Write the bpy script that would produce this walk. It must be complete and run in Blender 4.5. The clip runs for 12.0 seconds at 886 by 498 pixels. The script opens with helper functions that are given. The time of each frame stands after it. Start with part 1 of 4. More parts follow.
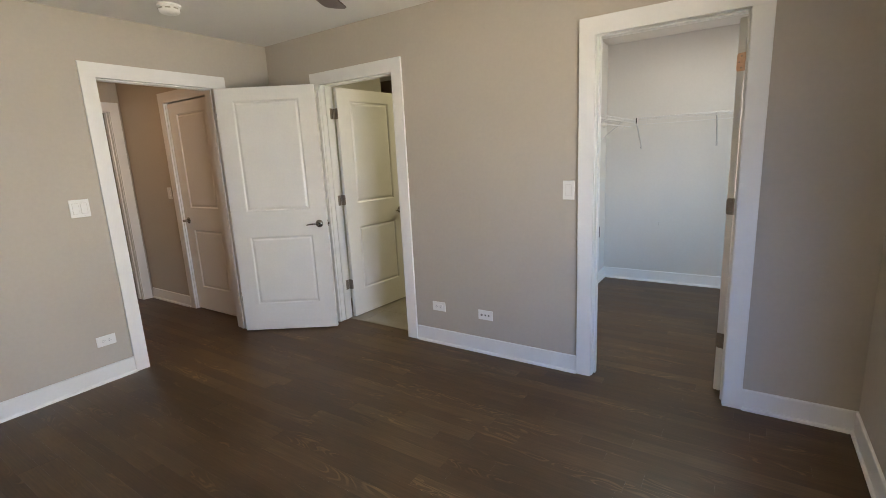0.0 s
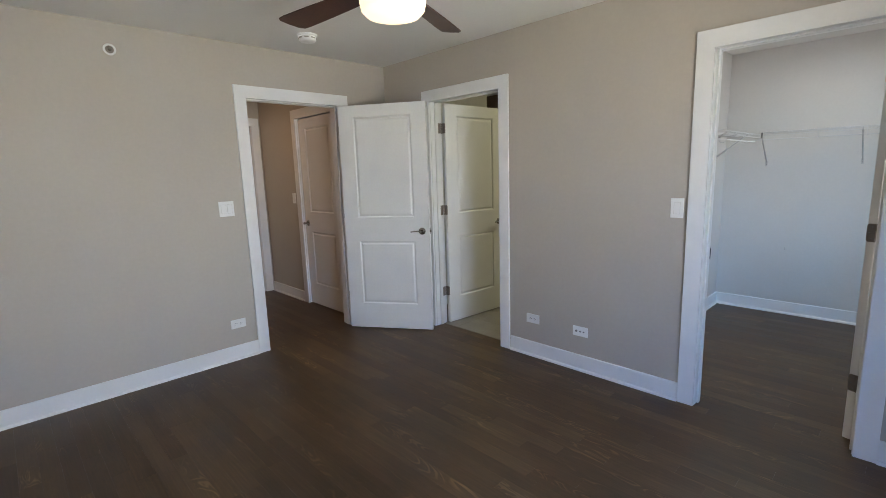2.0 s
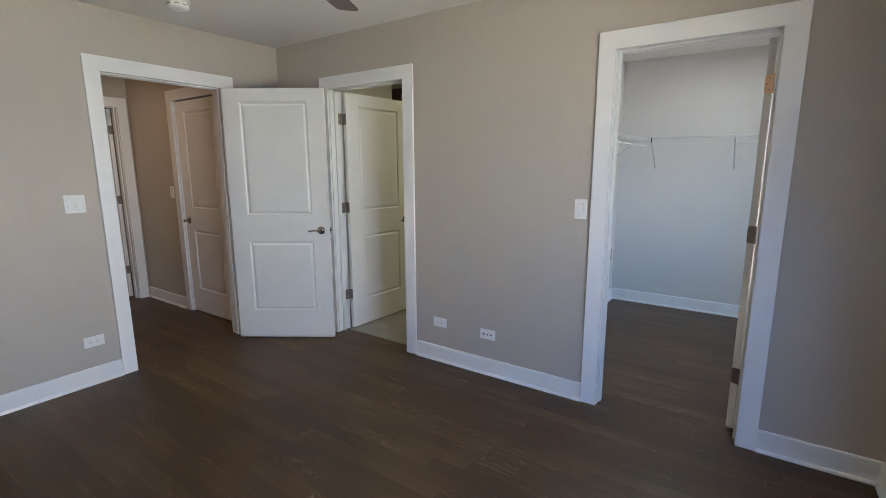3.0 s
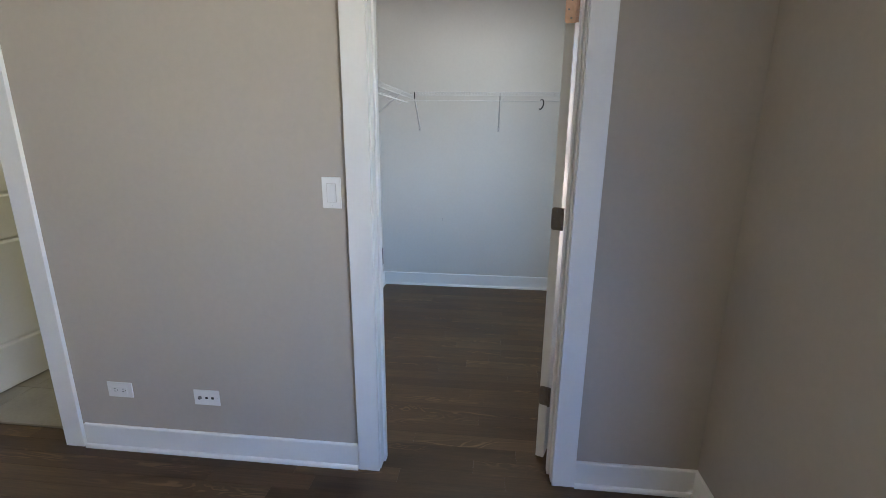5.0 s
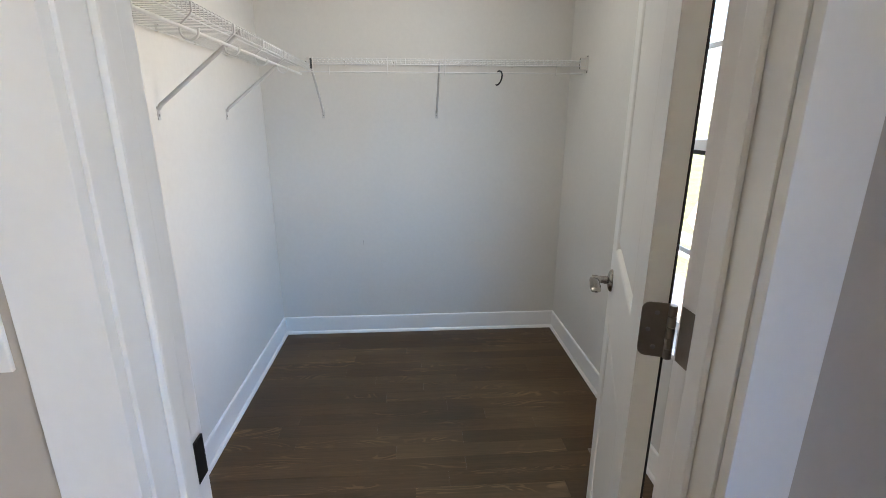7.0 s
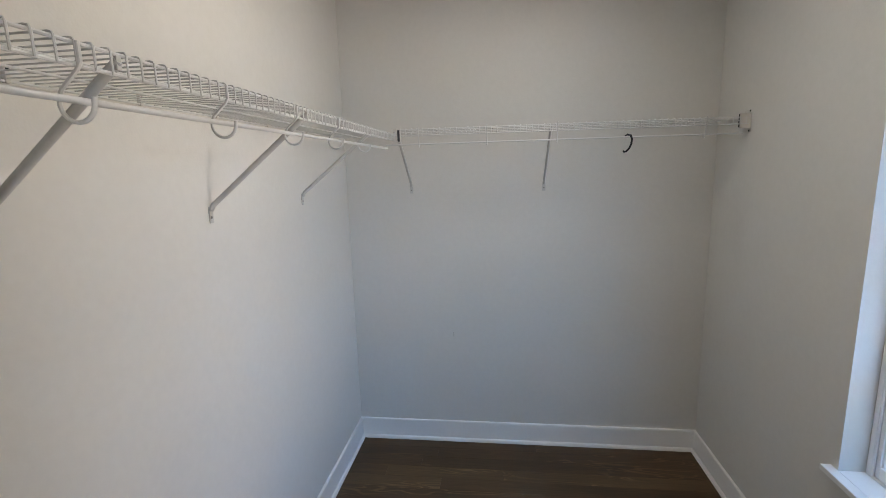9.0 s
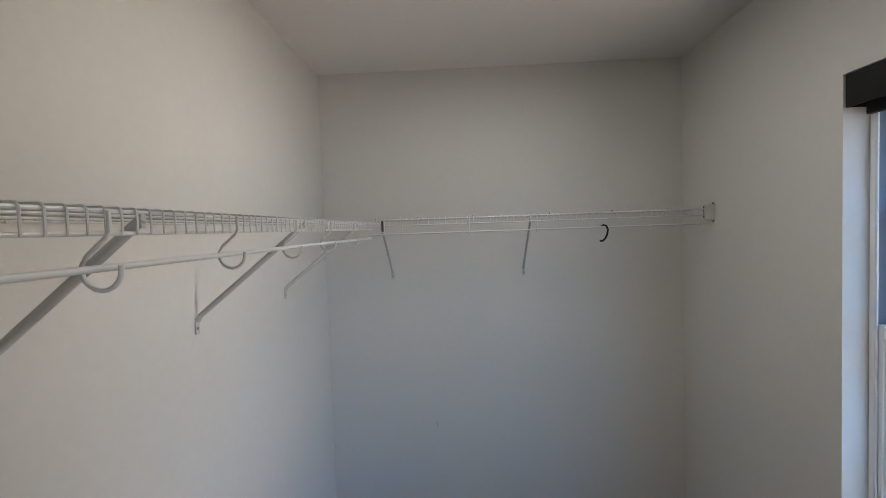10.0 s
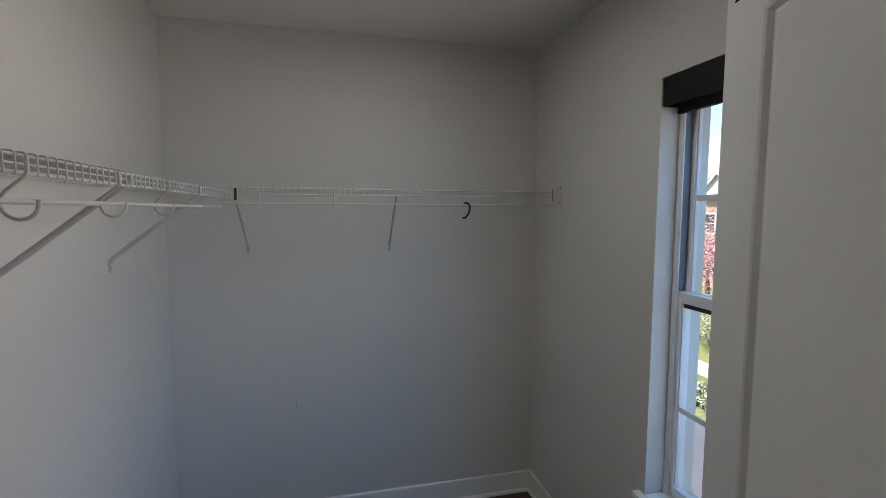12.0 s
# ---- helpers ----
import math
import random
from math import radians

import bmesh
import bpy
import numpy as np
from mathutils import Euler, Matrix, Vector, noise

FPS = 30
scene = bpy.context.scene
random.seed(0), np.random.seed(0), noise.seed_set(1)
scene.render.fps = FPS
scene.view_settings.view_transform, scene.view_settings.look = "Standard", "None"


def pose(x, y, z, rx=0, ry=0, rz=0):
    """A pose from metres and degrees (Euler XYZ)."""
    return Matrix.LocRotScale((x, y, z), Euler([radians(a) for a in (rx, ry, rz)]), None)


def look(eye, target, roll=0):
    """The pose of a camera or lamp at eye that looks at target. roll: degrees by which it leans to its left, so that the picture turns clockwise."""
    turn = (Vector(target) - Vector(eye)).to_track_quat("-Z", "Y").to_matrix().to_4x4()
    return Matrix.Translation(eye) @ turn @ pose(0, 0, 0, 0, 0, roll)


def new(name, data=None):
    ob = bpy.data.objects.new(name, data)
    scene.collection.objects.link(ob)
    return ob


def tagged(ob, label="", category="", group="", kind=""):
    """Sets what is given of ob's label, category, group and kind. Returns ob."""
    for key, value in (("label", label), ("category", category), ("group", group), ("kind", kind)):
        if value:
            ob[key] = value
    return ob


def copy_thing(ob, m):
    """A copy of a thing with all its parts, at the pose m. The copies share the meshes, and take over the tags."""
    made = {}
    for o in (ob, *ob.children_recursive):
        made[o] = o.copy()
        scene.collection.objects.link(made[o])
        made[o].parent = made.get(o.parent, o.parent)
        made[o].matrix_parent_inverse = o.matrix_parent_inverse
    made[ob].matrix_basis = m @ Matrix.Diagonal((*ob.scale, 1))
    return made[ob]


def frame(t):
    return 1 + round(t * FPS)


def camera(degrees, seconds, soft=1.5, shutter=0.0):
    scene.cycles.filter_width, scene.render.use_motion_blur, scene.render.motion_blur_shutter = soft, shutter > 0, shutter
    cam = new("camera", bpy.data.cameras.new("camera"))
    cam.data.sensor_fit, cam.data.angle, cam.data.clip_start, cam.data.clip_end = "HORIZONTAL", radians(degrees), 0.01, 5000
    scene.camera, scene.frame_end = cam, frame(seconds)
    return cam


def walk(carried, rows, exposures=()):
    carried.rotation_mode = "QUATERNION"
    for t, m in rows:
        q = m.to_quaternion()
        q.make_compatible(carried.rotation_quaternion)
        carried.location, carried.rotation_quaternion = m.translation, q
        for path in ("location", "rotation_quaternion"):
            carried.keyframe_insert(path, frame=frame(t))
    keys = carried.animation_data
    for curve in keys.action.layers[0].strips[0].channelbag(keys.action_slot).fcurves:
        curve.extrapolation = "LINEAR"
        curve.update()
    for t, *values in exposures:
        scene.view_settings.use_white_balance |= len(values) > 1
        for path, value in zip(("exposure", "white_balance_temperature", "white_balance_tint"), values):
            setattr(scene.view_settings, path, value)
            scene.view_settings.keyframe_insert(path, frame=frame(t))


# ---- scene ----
cam = camera(87.9, 12.0, soft=0.75)
PATH = [
    (0, (3.665, -2.788, 1.442), (2.572, -1.161, 1.043), -2.85),
    (0.5, (3.688, -2.838, 1.46), (2.423, -1.335, 1.079), -3.0),
    (1, (3.713, -2.874, 1.455), (2.338, -1.464, 1.106), -2.75),
    (1.5, (3.713, -2.884, 1.453), (2.293, -1.516, 1.119), -2.35),
    (2, (3.715, -2.878, 1.453), (2.3, -1.504, 1.119), -1.8),
    (2.5, (3.688, -2.841, 1.455), (2.367, -1.381, 1.105), -1.0),
    (3, (3.601, -2.683, 1.451), (2.487, -1.06, 1.093), -0.2),
    (3.5, (3.468, -2.462, 1.47), (2.642, -0.678, 1.103), 0.0),
    (3.7, (3.431, -2.389, 1.47), (2.708, -0.562, 1.097), -0.05),
    (5.3, (3.301, -1.421, 1.427), (3.21, 0.506, 0.898), 0.4),
    (5.5, (3.278, -1.266, 1.427), (3.253, 0.661, 0.892), 0.2),
    (6, (3.26, -0.982, 1.407), (3.298, 0.945, 0.87), -0.4),
    (6.5, (3.243, -0.69, 1.416), (3.346, 1.233, 0.876), -0.2),
    (6.7, (3.23, -0.605, 1.407), (3.362, 1.313, 0.86), 0.1),
    (8.3, (3.205, -0.036, 1.44), (3.176, 1.887, 0.89), 0.3),
    (8.5, (3.203, 0.002, 1.469), (3.075, 1.935, 0.974), -0.4),
    (9, (3.153, 0.036, 1.535), (2.909, 1.989, 1.185), -1.6),
    (9.5, (3.102, 0.035, 1.596), (2.869, 2.012, 1.403), -2.0),
    (10, (3.067, 0.043, 1.658), (2.981, 2.039, 1.57), -2.0),
    (10.5, (3.067, 0.066, 1.693), (3.183, 2.062, 1.647), -1.4),
    (11, (3.069, 0.09, 1.693), (3.38, 2.065, 1.648), -0.8),
    (11.5, (3.068, 0.097, 1.667), (3.505, 2.047, 1.575), -0.3),
    (12, (3.085, 0.066, 1.616), (3.558, 2.002, 1.447), 0.2),
]
walk(cam, [(t, look(eye, target, roll)) for t, eye, target, roll in PATH], [(0.0, 2.30, 7000, 11), (1.0, 2.18, 6300, 10), (2.0, 2.10, 6100, 9), (3.5, 2.06, 6050, 9), (5.5, 2.16, 6050, 9), (6.5, 2.34, 6400, 10), (8.5, 1.94, 6700, 12), (9.5, 1.72, 6600, 12), (10.5, 1.13, 6500, 12), (11.0, 0.83, 6450, 12), (11.5, 0.79, 6400, 12), (12.0, 0.91, 6400, 12)])

# ---- light ----
world = bpy.data.worlds.new("world")
scene.world = world
world.use_nodes = True
wn = world.node_tree.nodes
sky = wn.new("ShaderNodeTexSky")
sky.sky_type, sky.sun_disc = "NISHITA", False
sky.sun_elevation, sky.sun_rotation = radians(48), radians(240)
world.node_tree.links.new(sky.outputs["Color"], wn["Background"].inputs["Color"])
wn["Background"].inputs["Strength"].default_value = 0.14


def lamp(name, kind, energy, colour, m, size=0.0, size_y=0.0, spread=180.0):
    data = bpy.data.lights.new(name, kind)
    data.energy, data.color = energy, colour
    if kind == "AREA":
        data.shape, data.size, data.size_y = "RECTANGLE", size, size_y
        data.spread = radians(spread)
    if kind == "SUN":
        data.angle = radians(0.5)
    ob = new(name, data)
    ob.matrix_world = m
    return ob


SUN_WAY = Vector((math.cos(radians(48)) * math.sin(radians(240)), math.cos(radians(48)) * math.cos(radians(240)), math.sin(radians(48))))
lamp("sun", "SUN", 5.0, (1.0, 0.95, 0.88), look(SUN_WAY * 30, (0, 0, 0)))
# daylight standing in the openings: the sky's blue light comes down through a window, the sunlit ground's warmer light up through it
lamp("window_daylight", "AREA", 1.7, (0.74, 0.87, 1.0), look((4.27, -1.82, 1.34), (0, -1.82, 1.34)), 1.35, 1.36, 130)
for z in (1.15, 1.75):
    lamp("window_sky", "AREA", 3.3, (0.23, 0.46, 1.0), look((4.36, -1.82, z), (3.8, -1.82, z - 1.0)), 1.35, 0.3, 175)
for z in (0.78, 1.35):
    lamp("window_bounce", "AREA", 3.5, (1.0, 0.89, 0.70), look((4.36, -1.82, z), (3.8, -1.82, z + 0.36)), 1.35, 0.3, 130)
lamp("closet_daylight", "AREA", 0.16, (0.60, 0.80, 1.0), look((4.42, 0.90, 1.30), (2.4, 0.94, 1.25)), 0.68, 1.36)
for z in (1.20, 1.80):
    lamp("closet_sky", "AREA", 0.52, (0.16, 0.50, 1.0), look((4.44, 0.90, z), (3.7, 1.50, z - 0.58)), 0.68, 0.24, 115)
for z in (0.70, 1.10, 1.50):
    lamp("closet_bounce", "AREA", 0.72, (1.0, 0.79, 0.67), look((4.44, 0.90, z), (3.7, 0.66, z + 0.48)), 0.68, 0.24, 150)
# unseen lamp added to brighten the closet's upper walls
lamp("closet_ceiling_fill", "AREA", 2.05, (0.97, 1.0, 0.95), look((3.25, 1.40, 2.425), (3.25, 1.40, 0)), 0.27, 0.27)
lamp("bath_lamp", "AREA", 2.6, (1.0, 0.93, 0.58), look((1.75, 1.5, 2.42), (1.6, 1.4, 0)), 0.3, 0.3)
lamp("hall_lamp", "AREA", 1.7, (1.0, 0.60, 0.31), look((-1.3, -1.5, 2.42), (-1.3, -1.4, 0)), 0.3, 0.3)
# unseen fill added inside the far room, which has no window built
lamp("far_room_fill", "AREA", 1.54, (0.95, 1.0, 0.90), look((-3.4, -2.9, 1.5), (-2.6, -0.9, 1.2)), 1.0, 1.2)


# ---- materials ----
def material(name, colour, rough=0.5, metal=0.0, grain=0.0, grain_scale=60.0, stain=0.0, stain_scale=2.0, bump=0.0, bump_scale=300.0, coat=0.0, spec=0.5):
    """A surface with variation at two scales (grain, stains) and fine relief, in metres."""
    m = bpy.data.materials.new(name)
    m.use_nodes = True
    nodes, link = m.node_tree.nodes, m.node_tree.links.new
    b = nodes["Principled BSDF"]
    b.inputs["Roughness"].default_value, b.inputs["Metallic"].default_value = rough, metal
    b.inputs["Coat Weight"].default_value, b.inputs["Specular IOR Level"].default_value = coat, spec
    geo = nodes.new("ShaderNodeNewGeometry")
    base = None
    for amount, size in ((grain, grain_scale), (stain, stain_scale)):
        if not amount:
            continue
        n = nodes.new("ShaderNodeTexNoise")
        n.inputs["Scale"].default_value, n.inputs["Detail"].default_value = size, 4
        link(geo.outputs["Position"], n.inputs["Vector"])
        mix = nodes.new("ShaderNodeMix")
        mix.data_type, mix.blend_type = "RGBA", "MULTIPLY"
        ramp = nodes.new("ShaderNodeMapRange")
        ramp.inputs["From Min"].default_value, ramp.inputs["From Max"].default_value = 0.3, 0.7
        ramp.inputs["To Min"].default_value, ramp.inputs["To Max"].default_value = 1 - amount, 1.0
        link(n.outputs["Fac"], ramp.inputs["Value"])
        mix.inputs["Factor"].default_value = 1.0
        if base is None:
            mix.inputs["A"].default_value = (*colour, 1)
        else:
            link(base, mix.inputs["A"])
        link(ramp.outputs["Result"], mix.inputs["B"])
        base = mix.outputs["Result"]
    if base is None:
        b.inputs["Base Color"].default_value = (*colour, 1)
    else:
        link(base, b.inputs["Base Color"])
    if bump:
        n = nodes.new("ShaderNodeTexNoise")
        n.inputs["Scale"].default_value, n.inputs["Detail"].default_value = bump_scale, 3
        link(geo.outputs["Position"], n.inputs["Vector"])
        h = nodes.new("ShaderNodeBump")
        h.inputs["Strength"].default_value, h.inputs["Distance"].default_value = bump, 0.002
        link(n.outputs["Fac"], h.inputs["Height"])
        link(h.outputs["Normal"], b.inputs["Normal"])
    return m


def wood_floor():
    """Dark-stained oak strip: long grain along x, each board with a tone and a grain of its own."""
    m = bpy.data.materials.new("stained_oak")
    m.use_nodes = True
    nodes, link = m.node_tree.nodes, m.node_tree.links.new
    b = nodes["Principled BSDF"]
    b.inputs["Specular IOR Level"].default_value = 0.30
    geo, info = nodes.new("ShaderNodeNewGeometry"), nodes.new("ShaderNodeObjectInfo")
    both = nodes.new("ShaderNodeMath")
    both.operation = "ADD"
    link(info.outputs["Random"], both.inputs[0])
    link(geo.outputs["Random Per Island"], both.inputs[1])
    fract = nodes.new("ShaderNodeMath")
    fract.operation = "FRACT"
    link(both.outputs[0], fract.inputs[0])
    shift = nodes.new("ShaderNodeVectorMath")
    shift.operation = "MULTIPLY_ADD"
    link(fract.outputs[0], shift.inputs[0])
    shift.inputs[1].default_value = (13.0, 29.0, 7.0)
    link(geo.outputs["Position"], shift.inputs[2])

    def noise_at(scale, stretch, detail, dist=0.0):
        mp = nodes.new("ShaderNodeVectorMath")
        mp.operation = "MULTIPLY"
        mp.inputs[1].default_value = stretch
        link(shift.outputs[0], mp.inputs[0])
        n = nodes.new("ShaderNodeTexNoise")
        n.inputs["Scale"].default_value, n.inputs["Detail"].default_value, n.inputs["Distortion"].default_value = scale, detail, dist
        link(mp.outputs[0], n.inputs["Vector"])
        return n.outputs["Fac"]

    cloud = noise_at(3.0, (0.7, 3.0, 1), 3)
    # cathedral figure: bands of a stretched field
    field = noise_at(2.0, (1.1, 5.5, 1), 2.0, 1.1)
    patch = noise_at(2.6, (0.6, 4.0, 1), 1)
    band = nodes.new("ShaderNodeMath")
    band.operation = "MULTIPLY"
    band.inputs[1].default_value = 60.0
    link(field, band.inputs[0])
    wave = nodes.new("ShaderNodeMath")
    wave.operation = "SINE"
    link(band.outputs[0], wave.inputs[0])
    pores = noise_at(60.0, (0.06, 2.6, 1), 4)
    tone = nodes.new("ShaderNodeValToRGB")
    e = tone.color_ramp.elements
    e[0].position, e[0].color = 0.0, (0.069, 0.0380, 0.0170, 1)
    e[1].position, e[1].color = 1.0, (0.107, 0.0625, 0.0280, 1)
    e2 = tone.color_ramp.elements.new(0.55)
    e2.color = (0.084, 0.0472, 0.0210, 1)
    link(fract.outputs[0], tone.inputs["Fac"])

    def times(a, fac, low, high, f0, f1):
        r = nodes.new("ShaderNodeMapRange")
        for key, value in (("From Min", f0), ("From Max", f1), ("To Min", low), ("To Max", high)):
            r.inputs[key].default_value = value
        link(fac, r.inputs["Value"])
        x = nodes.new("ShaderNodeMix")
        x.data_type, x.blend_type = "RGBA", "MULTIPLY"
        x.inputs["Factor"].default_value = 1.0
        link(a, x.inputs["A"])
        link(r.outputs["Result"], x.inputs["B"])
        return x.outputs["Result"]

    mottle = nodes.new("ShaderNodeTexNoise")
    mottle.inputs["Scale"].default_value, mottle.inputs["Detail"].default_value = 2.2, 4
    link(geo.outputs["Position"], mottle.inputs["Vector"])
    colour = times(tone.outputs["Color"], mottle.outputs["Fac"], 0.80, 1.16, 0.3, 0.7)
    colour = times(colour, cloud, 0.82, 1.18, 0.3, 0.7)
    crest = nodes.new("ShaderNodeMapRange")
    crest.inputs["From Min"].default_value, crest.inputs["From Max"].default_value = 0.35, 1.0
    link(wave.outputs[0], crest.inputs["Value"])
    where = nodes.new("ShaderNodeMapRange")
    where.inputs["From Min"].default_value, where.inputs["From Max"].default_value = 0.585, 0.66
    link(patch, where.inputs["Value"])
    flame = nodes.new("ShaderNodeMath")
    flame.operation = "MULTIPLY"
    link(crest.outputs["Result"], flame.inputs[0])
    link(where.outputs["Result"], flame.inputs[1])
    colour = times(colour, wave.outputs[0], 0.95, 1.04, -1, 1)
    colour = times(colour, flame.outputs[0], 1.0, 1.8, 0, 1)
    colour = times(colour, pores, 0.87, 1.08, 0.35, 0.65)
    link(colour, b.inputs["Base Color"])
    rr = nodes.new("ShaderNodeMapRange")
    rr.inputs["To Min"].default_value, rr.inputs["To Max"].default_value = 0.30, 0.46
    link(cloud, rr.inputs["Value"])
    link(rr.outputs["Result"], b.inputs["Roughness"])
    h = nodes.new("ShaderNodeBump")
    h.inputs["Strength"].default_value, h.inputs["Distance"].default_value = 0.15, 0.001
    link(pores, h.inputs["Height"])
    link(h.outputs["Normal"], b.inputs["Normal"])
    return m


def emitting(name, colour, strength):
    m = material(name, colour, 0.3)
    b = m.node_tree.nodes["Principled BSDF"]
    b.inputs["Emission Color"].default_value, b.inputs["Emission Strength"].default_value = (*colour, 1), strength
    return m


def glass():
    m = bpy.data.materials.new("window_glass")
    m.use_nodes = True
    b = m.node_tree.nodes["Principled BSDF"]
    b.inputs["Transmission Weight"].default_value, b.inputs["Roughness"].default_value, b.inputs["IOR"].default_value = 1.0, 0.0, 1.01
    b.inputs["Base Color"].default_value = (0.96, 0.98, 1.0, 1)
    return m


def leafy(name, a, c):
    m = bpy.data.materials.new(name)
    m.use_nodes = True
    nodes, link = m.node_tree.nodes, m.node_tree.links.new
    geo, ramp = nodes.new("ShaderNodeNewGeometry"), nodes.new("ShaderNodeValToRGB")
    ramp.color_ramp.elements[0].color, ramp.color_ramp.elements[1].color = (*a, 1), (*c, 1)
    link(geo.outputs["Random Per Island"], ramp.inputs["Fac"])
    link(ramp.outputs["Color"], nodes["Principled BSDF"].inputs["Base Color"])
    nodes["Principled BSDF"].inputs["Roughness"].default_value = 0.6
    return m


PAINT = material("greige_wall_paint", (0.485, 0.436, 0.374), 0.62, stain=0.05, stain_scale=1.3, grain=0.035, grain_scale=40, bump=0.18, bump_scale=150, spec=0.35)
WHITE_PAINT = material("white_closet_paint", (0.648, 0.628, 0.592), 0.6, stain=0.04, stain_scale=1.6, grain=0.03, grain_scale=45, bump=0.18, bump_scale=150, spec=0.35)
CEILING = material("ceiling_paint", (0.72, 0.70, 0.67), 0.8, stain=0.04, stain_scale=1.1, grain=0.03, grain_scale=50, bump=0.12, bump_scale=160, spec=0.2)
TRIM = material("white_trim_paint", (0.81, 0.80, 0.785), 0.30, stain=0.05, stain_scale=5, grain=0.02, grain_scale=70, bump=0.05, bump_scale=90)
DOOR = material("white_door_paint", (0.79, 0.775, 0.745), 0.34, stain=0.04, stain_scale=4, grain=0.03, grain_scale=60, bump=0.07, bump_scale=140)
VINYL = material("white_vinyl", (0.80, 0.81, 0.83), 0.35, stain=0.06, stain_scale=12, grain=0.02)
WIRE = material("white_coated_wire", (0.60, 0.595, 0.585), 0.32, stain=0.06, stain_scale=9, grain=0.03)
PLATE = material("white_plastic", (0.80, 0.79, 0.77), 0.3, stain=0.02, stain_scale=30)
NICKEL = material("satin_nickel", (0.36, 0.33, 0.29), 0.22, 1.0, stain=0.10, stain_scale=30, grain=0.05, grain_scale=300)
BRONZE = material("dull_nickel_hinge", (0.31, 0.27, 0.23), 0.38, 1.0, stain=0.15, stain_scale=40, grain=0.06, grain_scale=300)
END = material("grey_white_plastic", (0.60, 0.57, 0.53), 0.5, stain=0.06, stain_scale=30, grain=0.03)
# jamb track colour with the shadow beside the sash painted in
SHADED_TRACK = material("shaded_jamb_track", (0.13, 0.15, 0.19), 0.5, stain=0.1, stain_scale=10)
# white bracket steel, greyed to hold the shade on the struts
STRUT = material("shaded_white_steel", (0.50, 0.495, 0.48), 0.4, stain=0.1, stain_scale=12, grain=0.03)
# nickel hinge with the fan lamp's warm reflection put into its colour
WARM_HINGE = material("warm_reflection_hinge", (0.74, 0.50, 0.37), 0.32, 1.0, stain=0.2, stain_scale=50)
BLACK = material("black_metal", (0.010, 0.010, 0.011), 0.5, stain=0.2, stain_scale=20, spec=0.25)
SHADE = material("black_fabric", (0.012, 0.012, 0.014), 0.75, grain=0.3, grain_scale=400, bump=0.1, bump_scale=900)
DARK = material("dark_slot", (0.03, 0.03, 0.03), 0.6)
SCREW = material("screw_steel", (0.30, 0.29, 0.28), 0.4, 1.0, stain=0.1, stain_scale=60)
TILE = material("beige_stone_tile", (0.34, 0.31, 0.265), 0.42, stain=0.18, stain_scale=5, grain=0.10, grain_scale=60, bump=0.06)
SLATE = material("dark_brown_tile", (0.30, 0.235, 0.19), 0.45, stain=0.25, stain_scale=5, grain=0.15, grain_scale=60)
GROUT = material("grey_grout", (0.38, 0.36, 0.33), 0.85, grain=0.15, grain_scale=200)
SUBFLOOR = material("dark_gap", (0.03, 0.022, 0.016), 0.8, grain=0.2)
BLADE = material("walnut_blade", (0.095, 0.040, 0.025), 0.38, stain=0.35, stain_scale=9, grain=0.25, grain_scale=80)
OAK = wood_floor()
GLOBE = emitting("lit_opal_glass", (1.0, 0.80, 0.46), 0.32)
GLASS = glass()


# ---- building helpers ----
def box(bm, x0, x1, y0, y1, z0, z1, bevel=0.0):
    """An axis-aligned box, with its edges rounded off if bevel is given."""
    vs = [bm.verts.new((x, y, z)) for x in (x0, x1) for y in (y0, y1) for z in (z0, z1)]
    fs = [bm.faces.new([vs[i] for i in q]) for q in ((0, 1, 3, 2), (4, 6, 7, 5), (0, 4, 5, 1), (2, 3, 7, 6), (0, 2, 6, 4), (1, 5, 7, 3))]
    if bevel:
        edges = list({e for f in fs for e in f.edges})
        bmesh.ops.bevel(bm, geom=edges, offset=bevel, segments=2, affect="EDGES", profile=0.6)
    return bm


def boxes(*rows, bevel=0.0):
    bm = bmesh.new()
    for r in rows:
        box(bm, *r, bevel=bevel)
    return bm


def spin(bm, profile, m, n=24):
    """A solid of revolution: profile rows (radius, height) round the z axis of the pose m."""
    rings = []
    for r, h in profile:
        rings.append([bm.verts.new(m @ Vector((r * math.cos(2 * math.pi * k / n), r * math.sin(2 * math.pi * k / n), h))) for k in range(n)])
    for a, c in zip(rings, rings[1:]):
        for k in range(n):
            bm.faces.new((a[k], a[(k + 1) % n], c[(k + 1) % n], c[k]))
    bm.faces.new(rings[0][::-1])
    bm.faces.new(rings[-1])
    return bm


def sweep(bm, points, radius, n=8, flat=1.0, across=None):
    """A tube along points; radius one number or one per point; flat squashes it along the second axis."""
    pts = [Vector(p) for p in points]
    radii = radius if isinstance(radius, (list, tuple)) else [radius] * len(pts)
    rings, side = [], Vector(across) if across else None
    for i, p in enumerate(pts):
        way = (pts[min(i + 1, len(pts) - 1)] - pts[max(i - 1, 0)]).normalized()
        if side is None:
            side = way.orthogonal()
        side = (side - way * side.dot(way)).normalized()
        up = way.cross(side)
        rings.append([bm.verts.new(p + radii[i] * (math.cos(2 * math.pi * k / n) * side + flat * math.sin(2 * math.pi * k / n) * up)) for k in range(n)])
    for a, c in zip(rings, rings[1:]):
        for k in range(n):
            bm.faces.new((a[k], a[(k + 1) % n], c[(k + 1) % n], c[k]))
    bm.faces.new(rings[0][::-1])
    bm.faces.new(rings[-1])
    return bm


